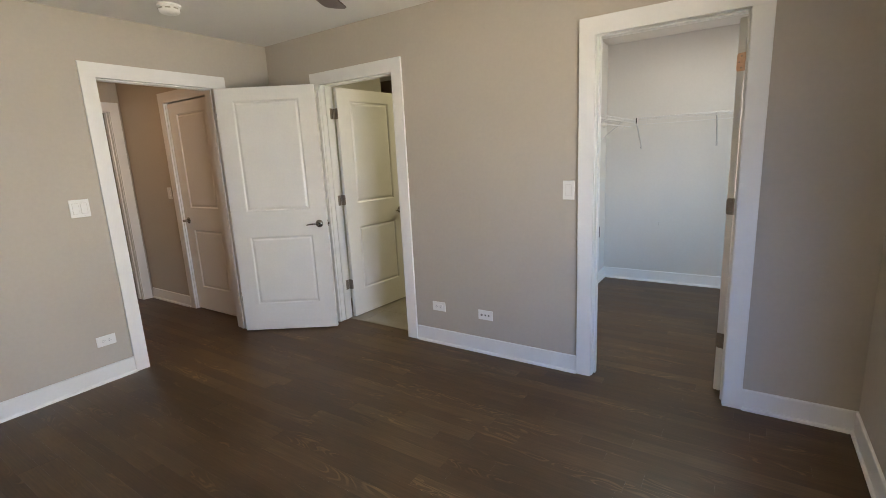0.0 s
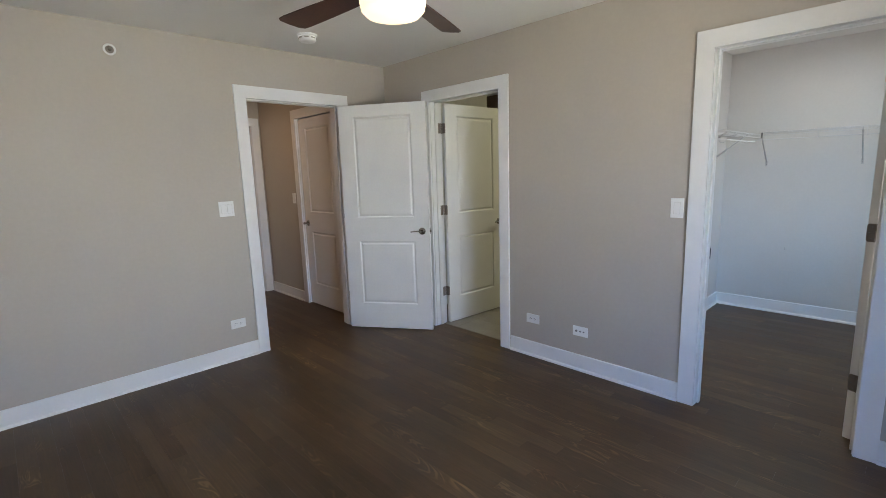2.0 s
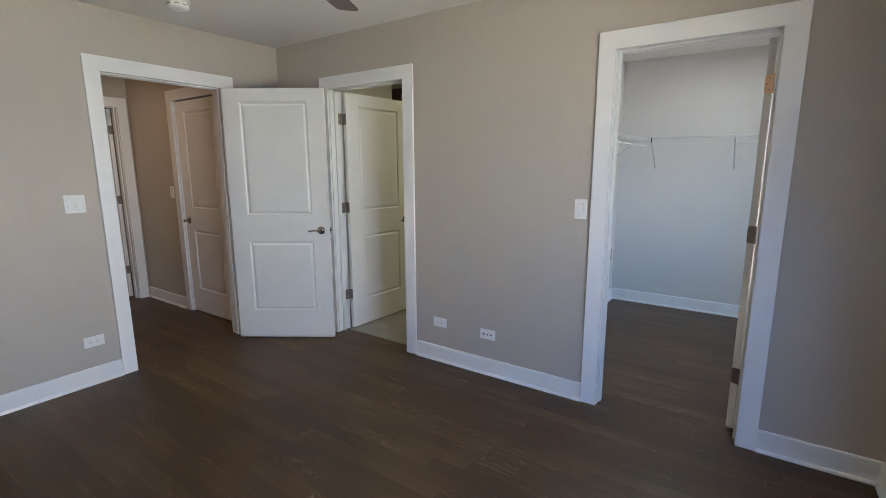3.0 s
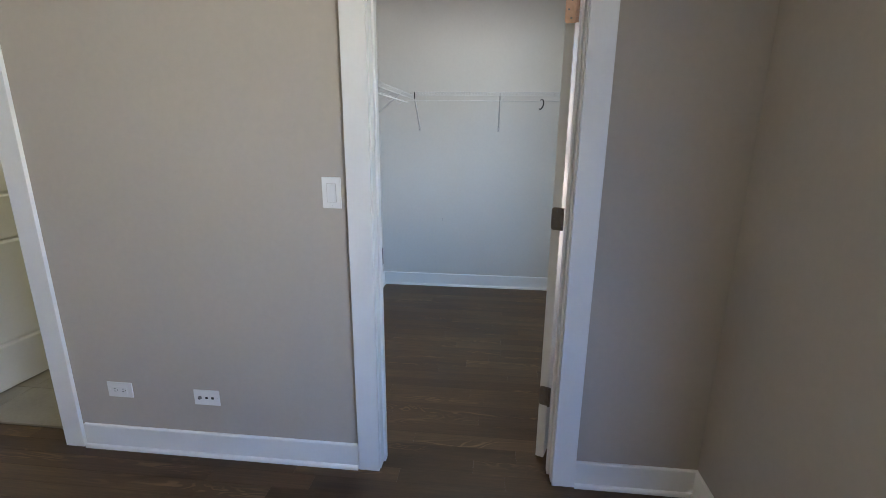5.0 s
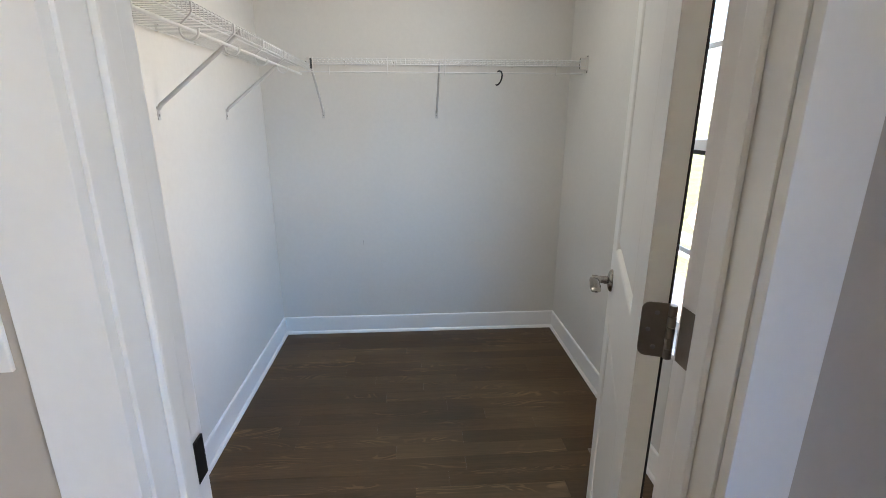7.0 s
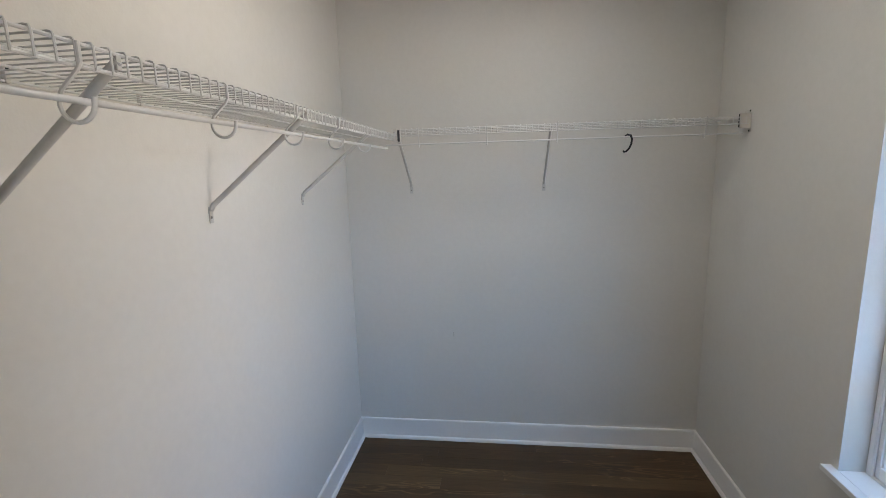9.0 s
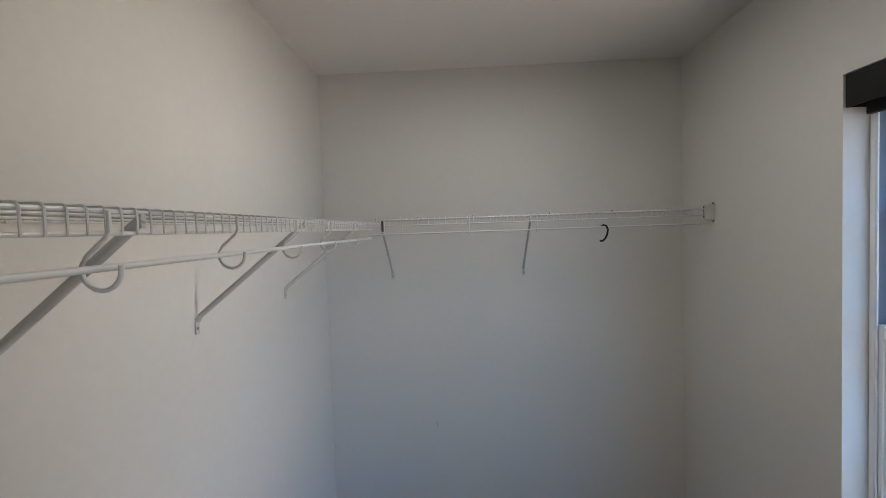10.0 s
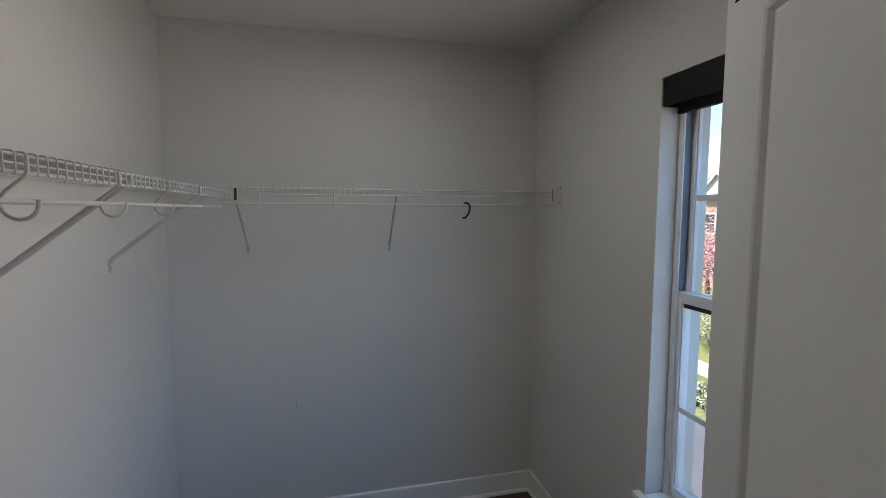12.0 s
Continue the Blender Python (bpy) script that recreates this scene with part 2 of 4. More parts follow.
def mesh_of(name, bm, mat, smooth=False):
    bmesh.ops.recalc_face_normals(bm, faces=bm.faces[:])
    data = bpy.data.meshes.new(name)
    bm.to_mesh(data)
    bm.free()
    data.materials.append(mat)
    if smooth:
        data.polygons.foreach_set("use_smooth", [True] * len(data.polygons))
        data.set_sharp_from_angle(angle=radians(40))
    return data


def part(name, bm, mat, parent=None, label="", smooth=False, m=None):
    ob = new(name, mesh_of(name, bm, mat, smooth))
    ob.parent = parent
    if m is not None:
        ob.matrix_basis = m
    return tagged(ob, label)


def thing(name, m, label, category, group="", kind=""):
    ob = new(name)
    ob.empty_display_size = 0.1
    ob.matrix_basis = m
    return tagged(ob, label, category, group, kind)


def structure(name, bm, mat, label, category, smooth=False):
    return tagged(part(name, bm, mat, smooth=smooth), label, category, kind="structure")


def wall_along_x(bm, x0, x1, y0, y1, z1, openings):
    """A wall between y0 and y1, with openings (x0, x1, z0, z1) cut through it."""
    x = x0
    for a, b, lo, hi in sorted(openings):
        box(bm, x, a, y0, y1, 0, z1)
        if lo > 0:
            box(bm, a, b, y0, y1, 0, lo)
        box(bm, a, b, y0, y1, hi, z1)
        x = b
    box(bm, x, x1, y0, y1, 0, z1)
    return bm


def wall_along_y(bm, y0, y1, x0, x1, z1, openings):
    y = y0
    for a, b, lo, hi in sorted(openings):
        box(bm, x0, x1, y, a, 0, z1)
        if lo > 0:
            box(bm, x0, x1, a, b, 0, lo)
        box(bm, x0, x1, a, b, hi, z1)
        y = b
    box(bm, x0, x1, y, y1, 0, z1)
    return bm


# ---- setting: the plan ----
# bedroom x 0..4.19, y -3.7..0; closet x 2.348..4.19, y 0.117..2.425; bath x 0.2..2.23; hall x -2..-0.13
H = 2.46
EAST, BACK = 4.19, -3.7
CL_W, CL_N, SPLIT = 2.348, 2.425, 0.117
HALL_N, HALL_W = -0.40, -2.0
DOOR_TOP = 2.075

bm = wall_along_x(bmesh.new(), -0.13, EAST, 0.0, 0.06, H, [(0.625, 1.435, 0, DOOR_TOP), (2.885, 3.64, 0, DOOR_TOP)])
structure("wall_north", bm, PAINT, "greige painted wall with bath and closet doorways", "wall")
bm = wall_along_x(bmesh.new(), 2.30, EAST - 0.001, 0.063, SPLIT, H + 0.014, [(2.885, 3.64, 0, DOOR_TOP)])
structure("closet_wall_south", bm, WHITE_PAINT, "white painted closet wall round the doorway", "wall")
bm = wall_along_x(bmesh.new(), 0.08, 2.30, 0.063, SPLIT, H, [(0.625, 1.435, 0, DOOR_TOP)])
structure("bath_wall_south", bm, PAINT, "painted bathroom wall round the doorway", "wall")
bm = wall_along_y(bmesh.new(), BACK - 0.13, 0.002, -0.13, 0.0, H, [(-1.372, -0.520, 0, DOOR_TOP)])
structure("wall_west", bm, PAINT, "greige painted wall with the hall doorway", "wall")
ROOM_WIN, CLOSET_WIN = (-2.55, -1.10, 0.6, 2.08), (0.60, 1.446, 0.562, 2.064)
bm = wall_along_y(bmesh.new(), BACK - 0.13, 0.06, EAST, EAST + 0.2, H, [ROOM_WIN])
structure("wall_east", bm, PAINT, "greige painted outer wall with windows", "wall")
bm = wall_along_y(bmesh.new(), 0.063, CL_N + 0.13, EAST - 0.004, EAST + 0.2, H + 0.014, [CLOSET_WIN])
structure("closet_wall_east", bm, WHITE_PAINT, "white painted closet wall with a window", "wall")
structure("wall_south", boxes((0.003, EAST - 0.003, BACK - 0.13, BACK, 0, H)), PAINT, "plain greige painted wall", "wall")
structure("closet_wall_west", boxes((CL_W - 0.06, CL_W, SPLIT - 0.002, CL_N + 0.004, 0, H + 0.014)), WHITE_PAINT, "white painted closet side wall", "wall")
structure("closet_wall_north", boxes((CL_W - 0.055, EAST, CL_N, CL_N + 0.125, 0, H + 0.014)), WHITE_PAINT, "white painted closet back wall", "wall")
structure("bath_wall_east", boxes((2.22, CL_W - 0.064, SPLIT + 0.002, 2.55, 0, H)), PAINT, "painted bathroom side wall", "wall")
structure("bath_wall_west", boxes((0.08, 0.2, SPLIT + 0.002, 1.30, 0, H), (0.08, 0.2, 2.25, 2.55, 0, H)), WHITE_PAINT, "painted bathroom side wall", "wall")
structure("shower_wall", boxes((-0.75, -0.65, 1.20, 2.35, 0, H), (-0.647, 0.077, 1.20, 1.29, 0, H), (-0.647, 0.077, 2.26, 2.35, 0, H), (-0.647, 0.197, 1.302, 2.248, -0.06, -0.002)), SLATE, "dark brown tiled shower alcove", "wall")
structure("bath_wall_north", boxes((0.08, 2.28, 2.553, 2.68, 0, H)), WHITE_PAINT, "painted bathroom back wall", "wall")
bm = wall_along_x(bmesh.new(), HALL_W - 0.12, -0.132, HALL_N, HALL_N + 0.12, H, [(-1.075, -0.295, 0, DOOR_TOP)])
structure("hall_wall_north", bm, PAINT, "beige painted hall wall with a closed door", "wall")
bm = wall_along_y(bmesh.new(), -3.0, HALL_N - 0.002, HALL_W - 0.12, HALL_W, H, [(-1.32, -0.505, 0, DOOR_TOP)])
structure("hall_wall_west", bm, PAINT, "beige painted hall end wall with a doorway", "wall")
structure("hall_wall_south", boxes((HALL_W - 0.12, -0.132, -3.12, -3.003, 0, H)), PAINT, "plain beige painted hall wall", "wall")
structure("hall_closet_wall", boxes((-1.3, -0.135, 0.35, 0.42, 0, H), (-1.3, -1.2, HALL_N + 0.123, 0.347, 0, H)), PAINT, "plain closet lining behind the hall door", "wall")
structure("far_room_wall", boxes((-4.2, -4.1, -3.1, 0.2, 0, H), (-4.097, HALL_W - 0.122, 0.1, 0.2, 0, H), (-4.097, HALL_W - 0.122, -3.1, -3.0, 0, H)), PAINT, "plain walls of the room past the hall", "wall")
structure("ceiling", boxes((-4.3, EAST + 0.2, BACK - 0.13, 0.06, H - 0.001, H + 0.2)), CEILING, "plain white bedroom and hall ceiling", "ceiling")
structure("closet_ceiling", boxes((-4.3, EAST + 0.2, 0.063, 2.7, H + 0.012, H + 0.2)), CEILING, "plain white closet ceiling", "ceiling")
structure("bath_tile_bed", boxes((0.2, 2.22, 0.10, 2.553, -0.06, -0.004)), GROUT, "grey grout under the bathroom tiles", "floor")
structure("threshold_edge", boxes((0.63, 1.43, 0.088, 0.102, -0.06, 0.003), bevel=0.001), BRONZE, "thin metal strip between tile and wood", "trim")
FLOOR = structure("floor", boxes((-4.2, EAST, BACK, 0.095, -0.10, -0.006), (CL_W - 0.06, EAST, 0.096, CL_N, -0.10, -0.006), (-4.2, -0.13, 0.096, 0.4, -0.10, -0.006)), SUBFLOOR, "dark-stained oak strip floor with a satin finish", "floor")


# ---- trim: baseboards ----
def baseboard(a, b, normal, label="white painted baseboard with a shoe moulding"):
    """A board with an eased top and a quarter-round shoe, from a to b along a wall that faces normal."""
    a, b, n = Vector((*a, 0)), Vector((*b, 0)), Vector((*normal, 0))

    def run(bm, profile):
        ends = [[bm.verts.new(p + n * d + Vector((0, 0, z))) for d, z in profile] for p in (a, b)]
        k = len(profile)
        for i in range(k):
            bm.faces.new((ends[0][i], ends[0][(i + 1) % k], ends[1][(i + 1) % k], ends[1][i]))
        bm.faces.new(ends[0][::-1])
        bm.faces.new(ends[1])
        return bm

    board = structure("baseboard", run(bmesh.new(), [(0.0005, 0), (0.012, 0), (0.012, 0.112), (0.010, 0.1165), (0.006, 0.118), (0.0005, 0.118)]), TRIM, label, "baseboard")
    part("shoe_moulding", run(bmesh.new(), [(0.0125, 0), (0.024, 0), (0.0235, 0.007), (0.021, 0.013), (0.017, 0.017), (0.0125, 0.018)]), TRIM, board)


baseboard((1.522, 0), (2.801, 0), (0, -1))
baseboard((3.712, 0), (EAST, 0), (0, -1))
baseboard((0.0, 0), (0.548, 0), (0, -1))
baseboard((EAST, BACK), (EAST, -0.013), (-1, 0))
baseboard((0, BACK), (0, -1.452), (1, 0))
baseboard((0, -0.43), (0, -0.013), (1, 0))
baseboard((0.013, BACK), (EAST - 0.013, BACK), (0, 1))
baseboard((CL_W, SPLIT), (CL_W, CL_N - 0.013), (1, 0))
baseboard((CL_W, CL_N), (EAST - 0.004, CL_N), (0, -1))
baseboard((EAST - 0.004, SPLIT), (EAST - 0.004, CL_N - 0.013), (-1, 0))
baseboard((HALL_W + 0.02, HALL_N), (-1.172, HALL_N), (0, -1))
baseboard((HALL_W, -3.0), (HALL_W, -1.42), (1, 0))


# ---- trim: door frames ----
def door_frame(name, m, width, depth, label, back=True, stops=(0.044, 0.080)):
    """Flat casings, jambs and stops round an opening. Local: opening from x 0 to width, the near wall face at y 0 facing -y, the far face at y depth."""
    root = thing(name, m, label, "door frame", kind="structure")
    c, top, t = 0.09, 2.058, 0.018
    sides = [(-t, -0.0005)] + ([(depth + 0.0005, depth + t)] if back else [])
    for y0, y1 in sides:
        part("casing", boxes((-c - 0.004, -0.004, y0, y1, 0.001, top), bevel=0.0010), TRIM, root)
        part("casing", boxes((width + 0.004, width + c + 0.004, y0, y1, 0.001, top), bevel=0.0010), TRIM, root)
        part("head_casing", boxes((-c - 0.004, width + c + 0.004, y0, y1, top + 0.0001, top + 0.094), bevel=0.0010), TRIM, root)
    e = 0.001
    part("jamb", boxes((-0.017, 0, e, depth - e, 0.001, top + 0.004), bevel=0.001), TRIM, root)
    part("jamb", boxes((width, width + 0.017, e, depth - e, 0.001, top + 0.004), bevel=0.001), TRIM, root)
    part("head_jamb", boxes((-0.017, width + 0.017, e, depth - e, top + 0.0045, top + 0.016), bevel=0.001), TRIM, root)
    s0, s1 = stops
    part("stop", boxes((0.0003, 0.011, s0, s1, 0.001, top + 0.004), bevel=0.0042), TRIM, root)
    part("stop", boxes((width - 0.011, width - 0.0003, s0, s1, 0.001, top + 0.004), bevel=0.0042), TRIM, root)
    part("head_stop", boxes((0.0115, width - 0.0115, s0, s1, top - 0.007, top + 0.004), bevel=0.0042), TRIM, root)
    return root


CLOSET_X0, CLOSET_W = 2.898, 0.720
BATH_X0, BATH_W = 0.645, 0.772
HALL_Y0, HALL_W2 = -1.358, 0.823
closet_frame = door_frame("door_frame_closet", pose(CLOSET_X0, 0, 0), CLOSET_W, SPLIT, "white painted flat casing round the closet doorway")
part("strike_plate", boxes((0.0002, 0.0040, 0.089, 0.120, 0.890, 0.957), bevel=0.0008), BLACK, closet_frame, "dark metal strike plate")
for z in (0.275, 1.05, 1.79):
    part("hinge_plate", boxes((CLOSET_W - 0.0022, CLOSET_W - 0.0002, 0.086, 0.122, z, z + 0.089), bevel=0.0006), BRONZE, closet_frame, "satin nickel hinge plate")
bath_frame = door_frame("door_frame_bath", pose(BATH_X0, 0, 0), BATH_W, SPLIT, "white painted flat casing round the bathroom doorway")
for z in (0.275, 1.05, 1.79):
    part("hinge_plate", boxes((0.0002, 0.0022, 0.083, 0.121, z, z + 0.089), bevel=0.0006), BRONZE, bath_frame, "satin nickel hinge plate")
door_frame("door_frame_hall", pose(0, HALL_Y0, 0, 0, 0, 90), HALL_W2, 0.13, "white painted flat casing round the hall doorway", stops=(0.039, 0.076))
door_frame("door_frame_hall_closet", pose(-1.062, HALL_N, 0), 0.76, 0.12, "beige-lit white casing round the hall closet door", back=False, stops=(0.0495, 0.086))
door_frame("door_frame_far_room", pose(HALL_W, -1.306, 0, 0, 0, 90), 0.79, 0.12, "white casing round the open doorway at the hall's end", back=False)


# ---- doors ----
def leaf_mesh(w, h, t, stile):
    """A moulded two-panel door leaf: x 0..w, thickness y -t..0, each face with two sunk and fielded panels."""
    bm = bmesh.new()
    xs = [0, stile, w - stile, w]
    zs = [0, 0.235, 0.828, 1.045, h - 0.10, h]
    rings = [(0.0, 0.0), (0.005, 0.0025), (0.011, 0.0115), (0.017, 0.012), (0.030, 0.0045), (0.036, 0.0035)]
    for side in (0, 1):
        y0, s = (0.0, -1) if side == 0 else (-t, 1)

        def v(x, z, d=0.0):
            return bm.verts.new((x, y0 + s * d, z))

        for i in range(3):
            for j in range(5):
                x0, x1, z0, z1 = xs[i], xs[i + 1], zs[j], zs[j + 1]
                if i == 1 and j in (1, 3):
                    loops = [[v(x0 + o, z0 + o, d), v(x1 - o, z0 + o, d), v(x1 - o, z1 - o, d), v(x0 + o, z1 - o, d)] for o, d in rings]
                    for a, b in zip(loops, loops[1:]):
                        for k in range(4):
                            bm.faces.new((a[k], a[(k + 1) % 4], b[(k + 1) % 4], b[k]))
                    bm.faces.new(loops[-1])
                else:
                    bm.faces.new((v(x0, z0), v(x1, z0), v(x1, z1), v(x0, z1)))
    bmesh.ops.remove_doubles(bm, verts=bm.verts[:], dist=1e-5)
    edge = [e for e in bm.edges if e.is_boundary]
    bmesh.ops.bridge_loops(bm, edges=edge)
    bmesh.ops.recalc_face_normals(bm, faces=bm.faces[:])
    rim = [e for e in bm.edges if len(e.link_faces) == 2 and e.calc_face_angle(0) > 1.4 and all(abs(f.normal.y) > 0.9 or abs(f.normal.y) < 0.1 for f in e.link_faces)]
    bmesh.ops.bevel(bm, geom=rim, offset=0.002, segments=2, affect="EDGES")
    return bm


def lever_handle(parent, m, way, droop):
    """A lever on a round rose: local z out of the door's face, the lever along x times way."""
    root = part("handle", spin(bmesh.new(), [(0.031, 0.0005), (0.0325, 0.003), (0.031, 0.007), (0.024, 0.011), (0.016, 0.0135), (0.0125, 0.0145)], Matrix(), 28), NICKEL, parent, "satin nickel lever handle", True, m)
    part("neck", spin(bmesh.new(), [(0.0115, 0.013), (0.0105, 0.03), (0.0105, 0.040), (0.0122, 0.043), (0.0115, 0.056)], Matrix(), 20), NICKEL, root, smooth=True)
    pts = [(-0.010, 0.0, 0.050), (0.0, 0.001, 0.050), (0.02, 0.003, 0.050), (0.04, 0.004, 0.049), (0.06, 0.003, 0.048), (0.08, 0.000, 0.047), (0.093, -0.002, 0.046), (0.099, -0.003, 0.046)]
    part("lever", sweep(bmesh.new(), [(way * x, droop * y, z) for x, y, z in pts], [0.0090, 0.0125, 0.0132, 0.0138, 0.0146, 0.0150, 0.0128, 0.0055], 16, 0.42, (0, 0, 1)), NICKEL, root, smooth=True)
    return root


def hinge(parent, z, s, mat=None):
    """A butt hinge on the leaf's hinge edge: a plate with round corners, a knuckle barrel and screws. s: the leaf's side of the pins."""
    mat = mat or BRONZE
    bm = bmesh.new()
    r, w, hh = 0.012, 0.036, 0.089
    pts = [(-0.004, 0)]
    pts += [(w - r + r * math.cos(a), r + r * math.sin(a)) for a in np.linspace(-math.pi / 2, 0, 6)]
    pts += [(w - r + r * math.cos(a), hh - r + r * math.sin(a)) for a in np.linspace(0, math.pi / 2, 6)]
    pts += [(-0.004, hh)]
    layers = [[bm.verts.new((x, s * d, zz)) for d, zz in pts] for x in (0.0018, -0.0004)]
    k = len(pts)
    for i in range(k):
        bm.faces.new((layers[0][i], layers[0][(i + 1) % k], layers[1][(i + 1) % k], layers[1][i]))
    bm.faces.new(layers[0])
    bm.faces.new(layers[1][::-1])
    plate = part("hinge", bm, mat, parent, "satin nickel butt hinge", m=pose(0, 0, z))
    bm = bmesh.new()
    for i in range(5):
        spin(bm, [(0.0055, i * 0.0178 + 0.0004), (0.0062, i * 0.0178 + 0.001), (0.0062, i * 0.0178 + 0.0168), (0.0055, i * 0.0178 + 0.0174)], pose(-0.0035, -s * 0.007, 0), 14)
    part("knuckle", bm, mat, plate, smooth=True)
    for d, sz in ((0.014, 0.016), (0.024, 0.0445), (0.014, 0.073)):
        part("screw", spin(bmesh.new(), [(0.0035, 0), (0.0035, 0.0012), (0.002, 0.0015)], pose(-0.0003, s * d, sz, 0, -90, 0), 10), SCREW, plate)
    return plate


def door(name, m, w, label, s=-1, handle_z=0.93, stile=0.135, hinges=True, backset=0.07):
    """A leaf hung at local x 0: it reaches along +x on the side s of its pins, which stand at y 0."""
    root = thing(name, m, label, "door")
    lo, hi = (-0.035, 0.0) if s < 0 else (0.0, 0.035)
    part("leaf", leaf_mesh(w - 0.004, 2.039, 0.035, stile), DOOR, root, m=pose(0.002, hi, 0.010))
    lever_handle(root, pose(w - backset, hi, handle_z, -90, 0, 0), -1, -1)
    lever_handle(root, pose(w - backset, lo, handle_z, 90, 0, 0), -1, 1)
    part("latch_plate", boxes((w - 0.0018, w - 0.0006, lo + 0.005, hi - 0.005, handle_z - 0.028, handle_z + 0.028), bevel=0.0004), NICKEL, root)
    part("latch_bolt", boxes((w - 0.0004, w + 0.010, lo + 0.012, hi - 0.012, handle_z - 0.009, handle_z + 0.009), bevel=0.003), NICKEL, root)
    if hinges:
        for z in (0.275, 1.05, 1.79):
            # the closet door's top hinge gets the painted warm reflection
            hinge(root, z, s, WARM_HINGE if s > 0 and z > 1.5 and w < 0.75 else None)
    return root


# bedroom door: swung far into the room, its free edge close to the bathroom casing
door("bedroom_door", pose(0.024, -0.542, 0, 0, 0, 33.4), 0.81, "white two-panel moulded door standing wide open into the bedroom")
# closet and bathroom doors: opened inward, pins on the inner side
CLOSET_PIN, CLOSET_SWING = (3.601, 0.134), 69.2
door("closet_door", pose(*CLOSET_PIN, 0, 0, 0, CLOSET_SWING), 0.725, "white two-panel moulded door opened into the closet", s=1, handle_z=0.962, stile=0.13, backset=0.115)
door("bathroom_door", pose(0.652, 0.138, 0, 0, 0, 86), 0.76, "white two-panel moulded door opened into the bathroom")
door("hall_closet_door", pose(-0.304, HALL_N + 0.013, 0, 0, 0, 180), 0.755, "closed two-panel moulded door in the hall", hinges=False)
door("far_room_door", pose(HALL_W - 0.135, -0.522, 0, 0, 0, 178), 0.78, "white moulded door standing open past the hall", s=1)


# ---- closet: wire shelves, rods, brackets ----
DECK = 1.697
FRONT_X, FRONT_Y = CL_W + 0.312, CL_N - 0.300
R = 0.0016


def wire_shelf(name, m, length, depth, label):
    """Local: x along the wall, y out from the wall, the deck at z 0; each wire bends down into the front lip."""
    root = thing(name, m, label, "wire shelf", "closet shelves")
    d, lip = depth, -0.031
    wire = sweep(bmesh.new(), [(0, 0.004, 0), (0, d - 0.006, 0), (0, d - 0.002, -0.001), (0, d, -0.004), (0, d, lip - 0.002)], R, 6)
    data = mesh_of("wire", wire, WIRE, True)
    n = int(length / 0.0254)
    for i in range(n):
        ob = new("wire", data)
        ob.parent = root
        ob.matrix_basis = pose(0.013 + i * (length - 0.026) / (n - 1), 0, 0)
    for y, z, r in ((0.006, -0.0038, 0.0022), (d * 0.36, -0.0038, 0.0022), (d * 0.70, -0.0038, 0.0022), (d - 0.0044, -0.0048, 0.0027), (d - 0.0042, lip, 0.0028)):
        part("rail", sweep(bmesh.new(), [(0.002, y, z), (length - 0.002, y, z)], r, 8), WIRE, root, smooth=True)
    return root


wire_shelf("wire_shelf", pose(CL_W, 2.415, DECK, 0, 0, -90), 2.26, 0.312, "white coated wire shelf along the closet's side wall")
wire_shelf("wire_shelf", Matrix.Translation((4.178, CL_N, DECK + 0.012)) @ Matrix.Rotation(radians(180), 4, "Z"), 4.178 - FRONT_X - 0.012, 0.300, "white coated wire shelf along the closet's back wall")


def rod(name, m, length, hooks, label, strap):
    """A hanging rod along local x with loops of flat strap that carry it from the shelf's lip. y out from the wall."""
    root = thing(name, m, label, "closet rod", "closet rods")
    part("tube", sweep(bmesh.new(), [(0, 0, 0), (length, 0, 0)], 0.0044 if strap else 0.0035, 14), WIRE, root, smooth=True)
    for x in hooks:
        if strap:
            pts = [(x, 0.0128, 0.066), (x, 0.0128, 0.043), (x, 0.008, 0.035), (x, -0.0165, 0.014), (x, -0.0228, 0.004)]
            pts += [(x, 0.0005 - 0.0235 * math.cos(a), -0.003 - 0.023 * math.sin(a)) for a in np.linspace(0.15, math.pi - 0.25, 9)]
            pts += [(x, 0.0245, 0.003)]
            part("hook", sweep(bmesh.new(), pts, 0.0034, 10, 0.8), WIRE, root, "bent white rod hook", True)
        else:
            part("hook", sweep(bmesh.new(), [(x, 0.018, 0.075), (x, 0.012, 0.045), (x, 0.006, 0.008), (x, 0.004, -0.008), (x, -0.003, -0.013), (x, -0.009, -0.006), (x, -0.009, 0.004)], 0.0022, 8), WIRE, root, "thin white wire hook", True)
    return root


rod("closet_rod", pose(CL_W + 0.303, 2.12, 1.626, 0, 0, -90), 1.97, [0.365, 0.67, 0.97, 1.266, 1.567, 1.867], "white closet rod hung on bent hooks under the side shelf", True)
rod("closet_rod", Matrix.Translation((4.16, FRONT_Y + 0.012, 1.640)) @ Matrix.Rotation(radians(180), 4, "Z"), 1.518, [0.15, 0.755, 1.06, 1.365], "thin white closet rod under the back shelf", False)


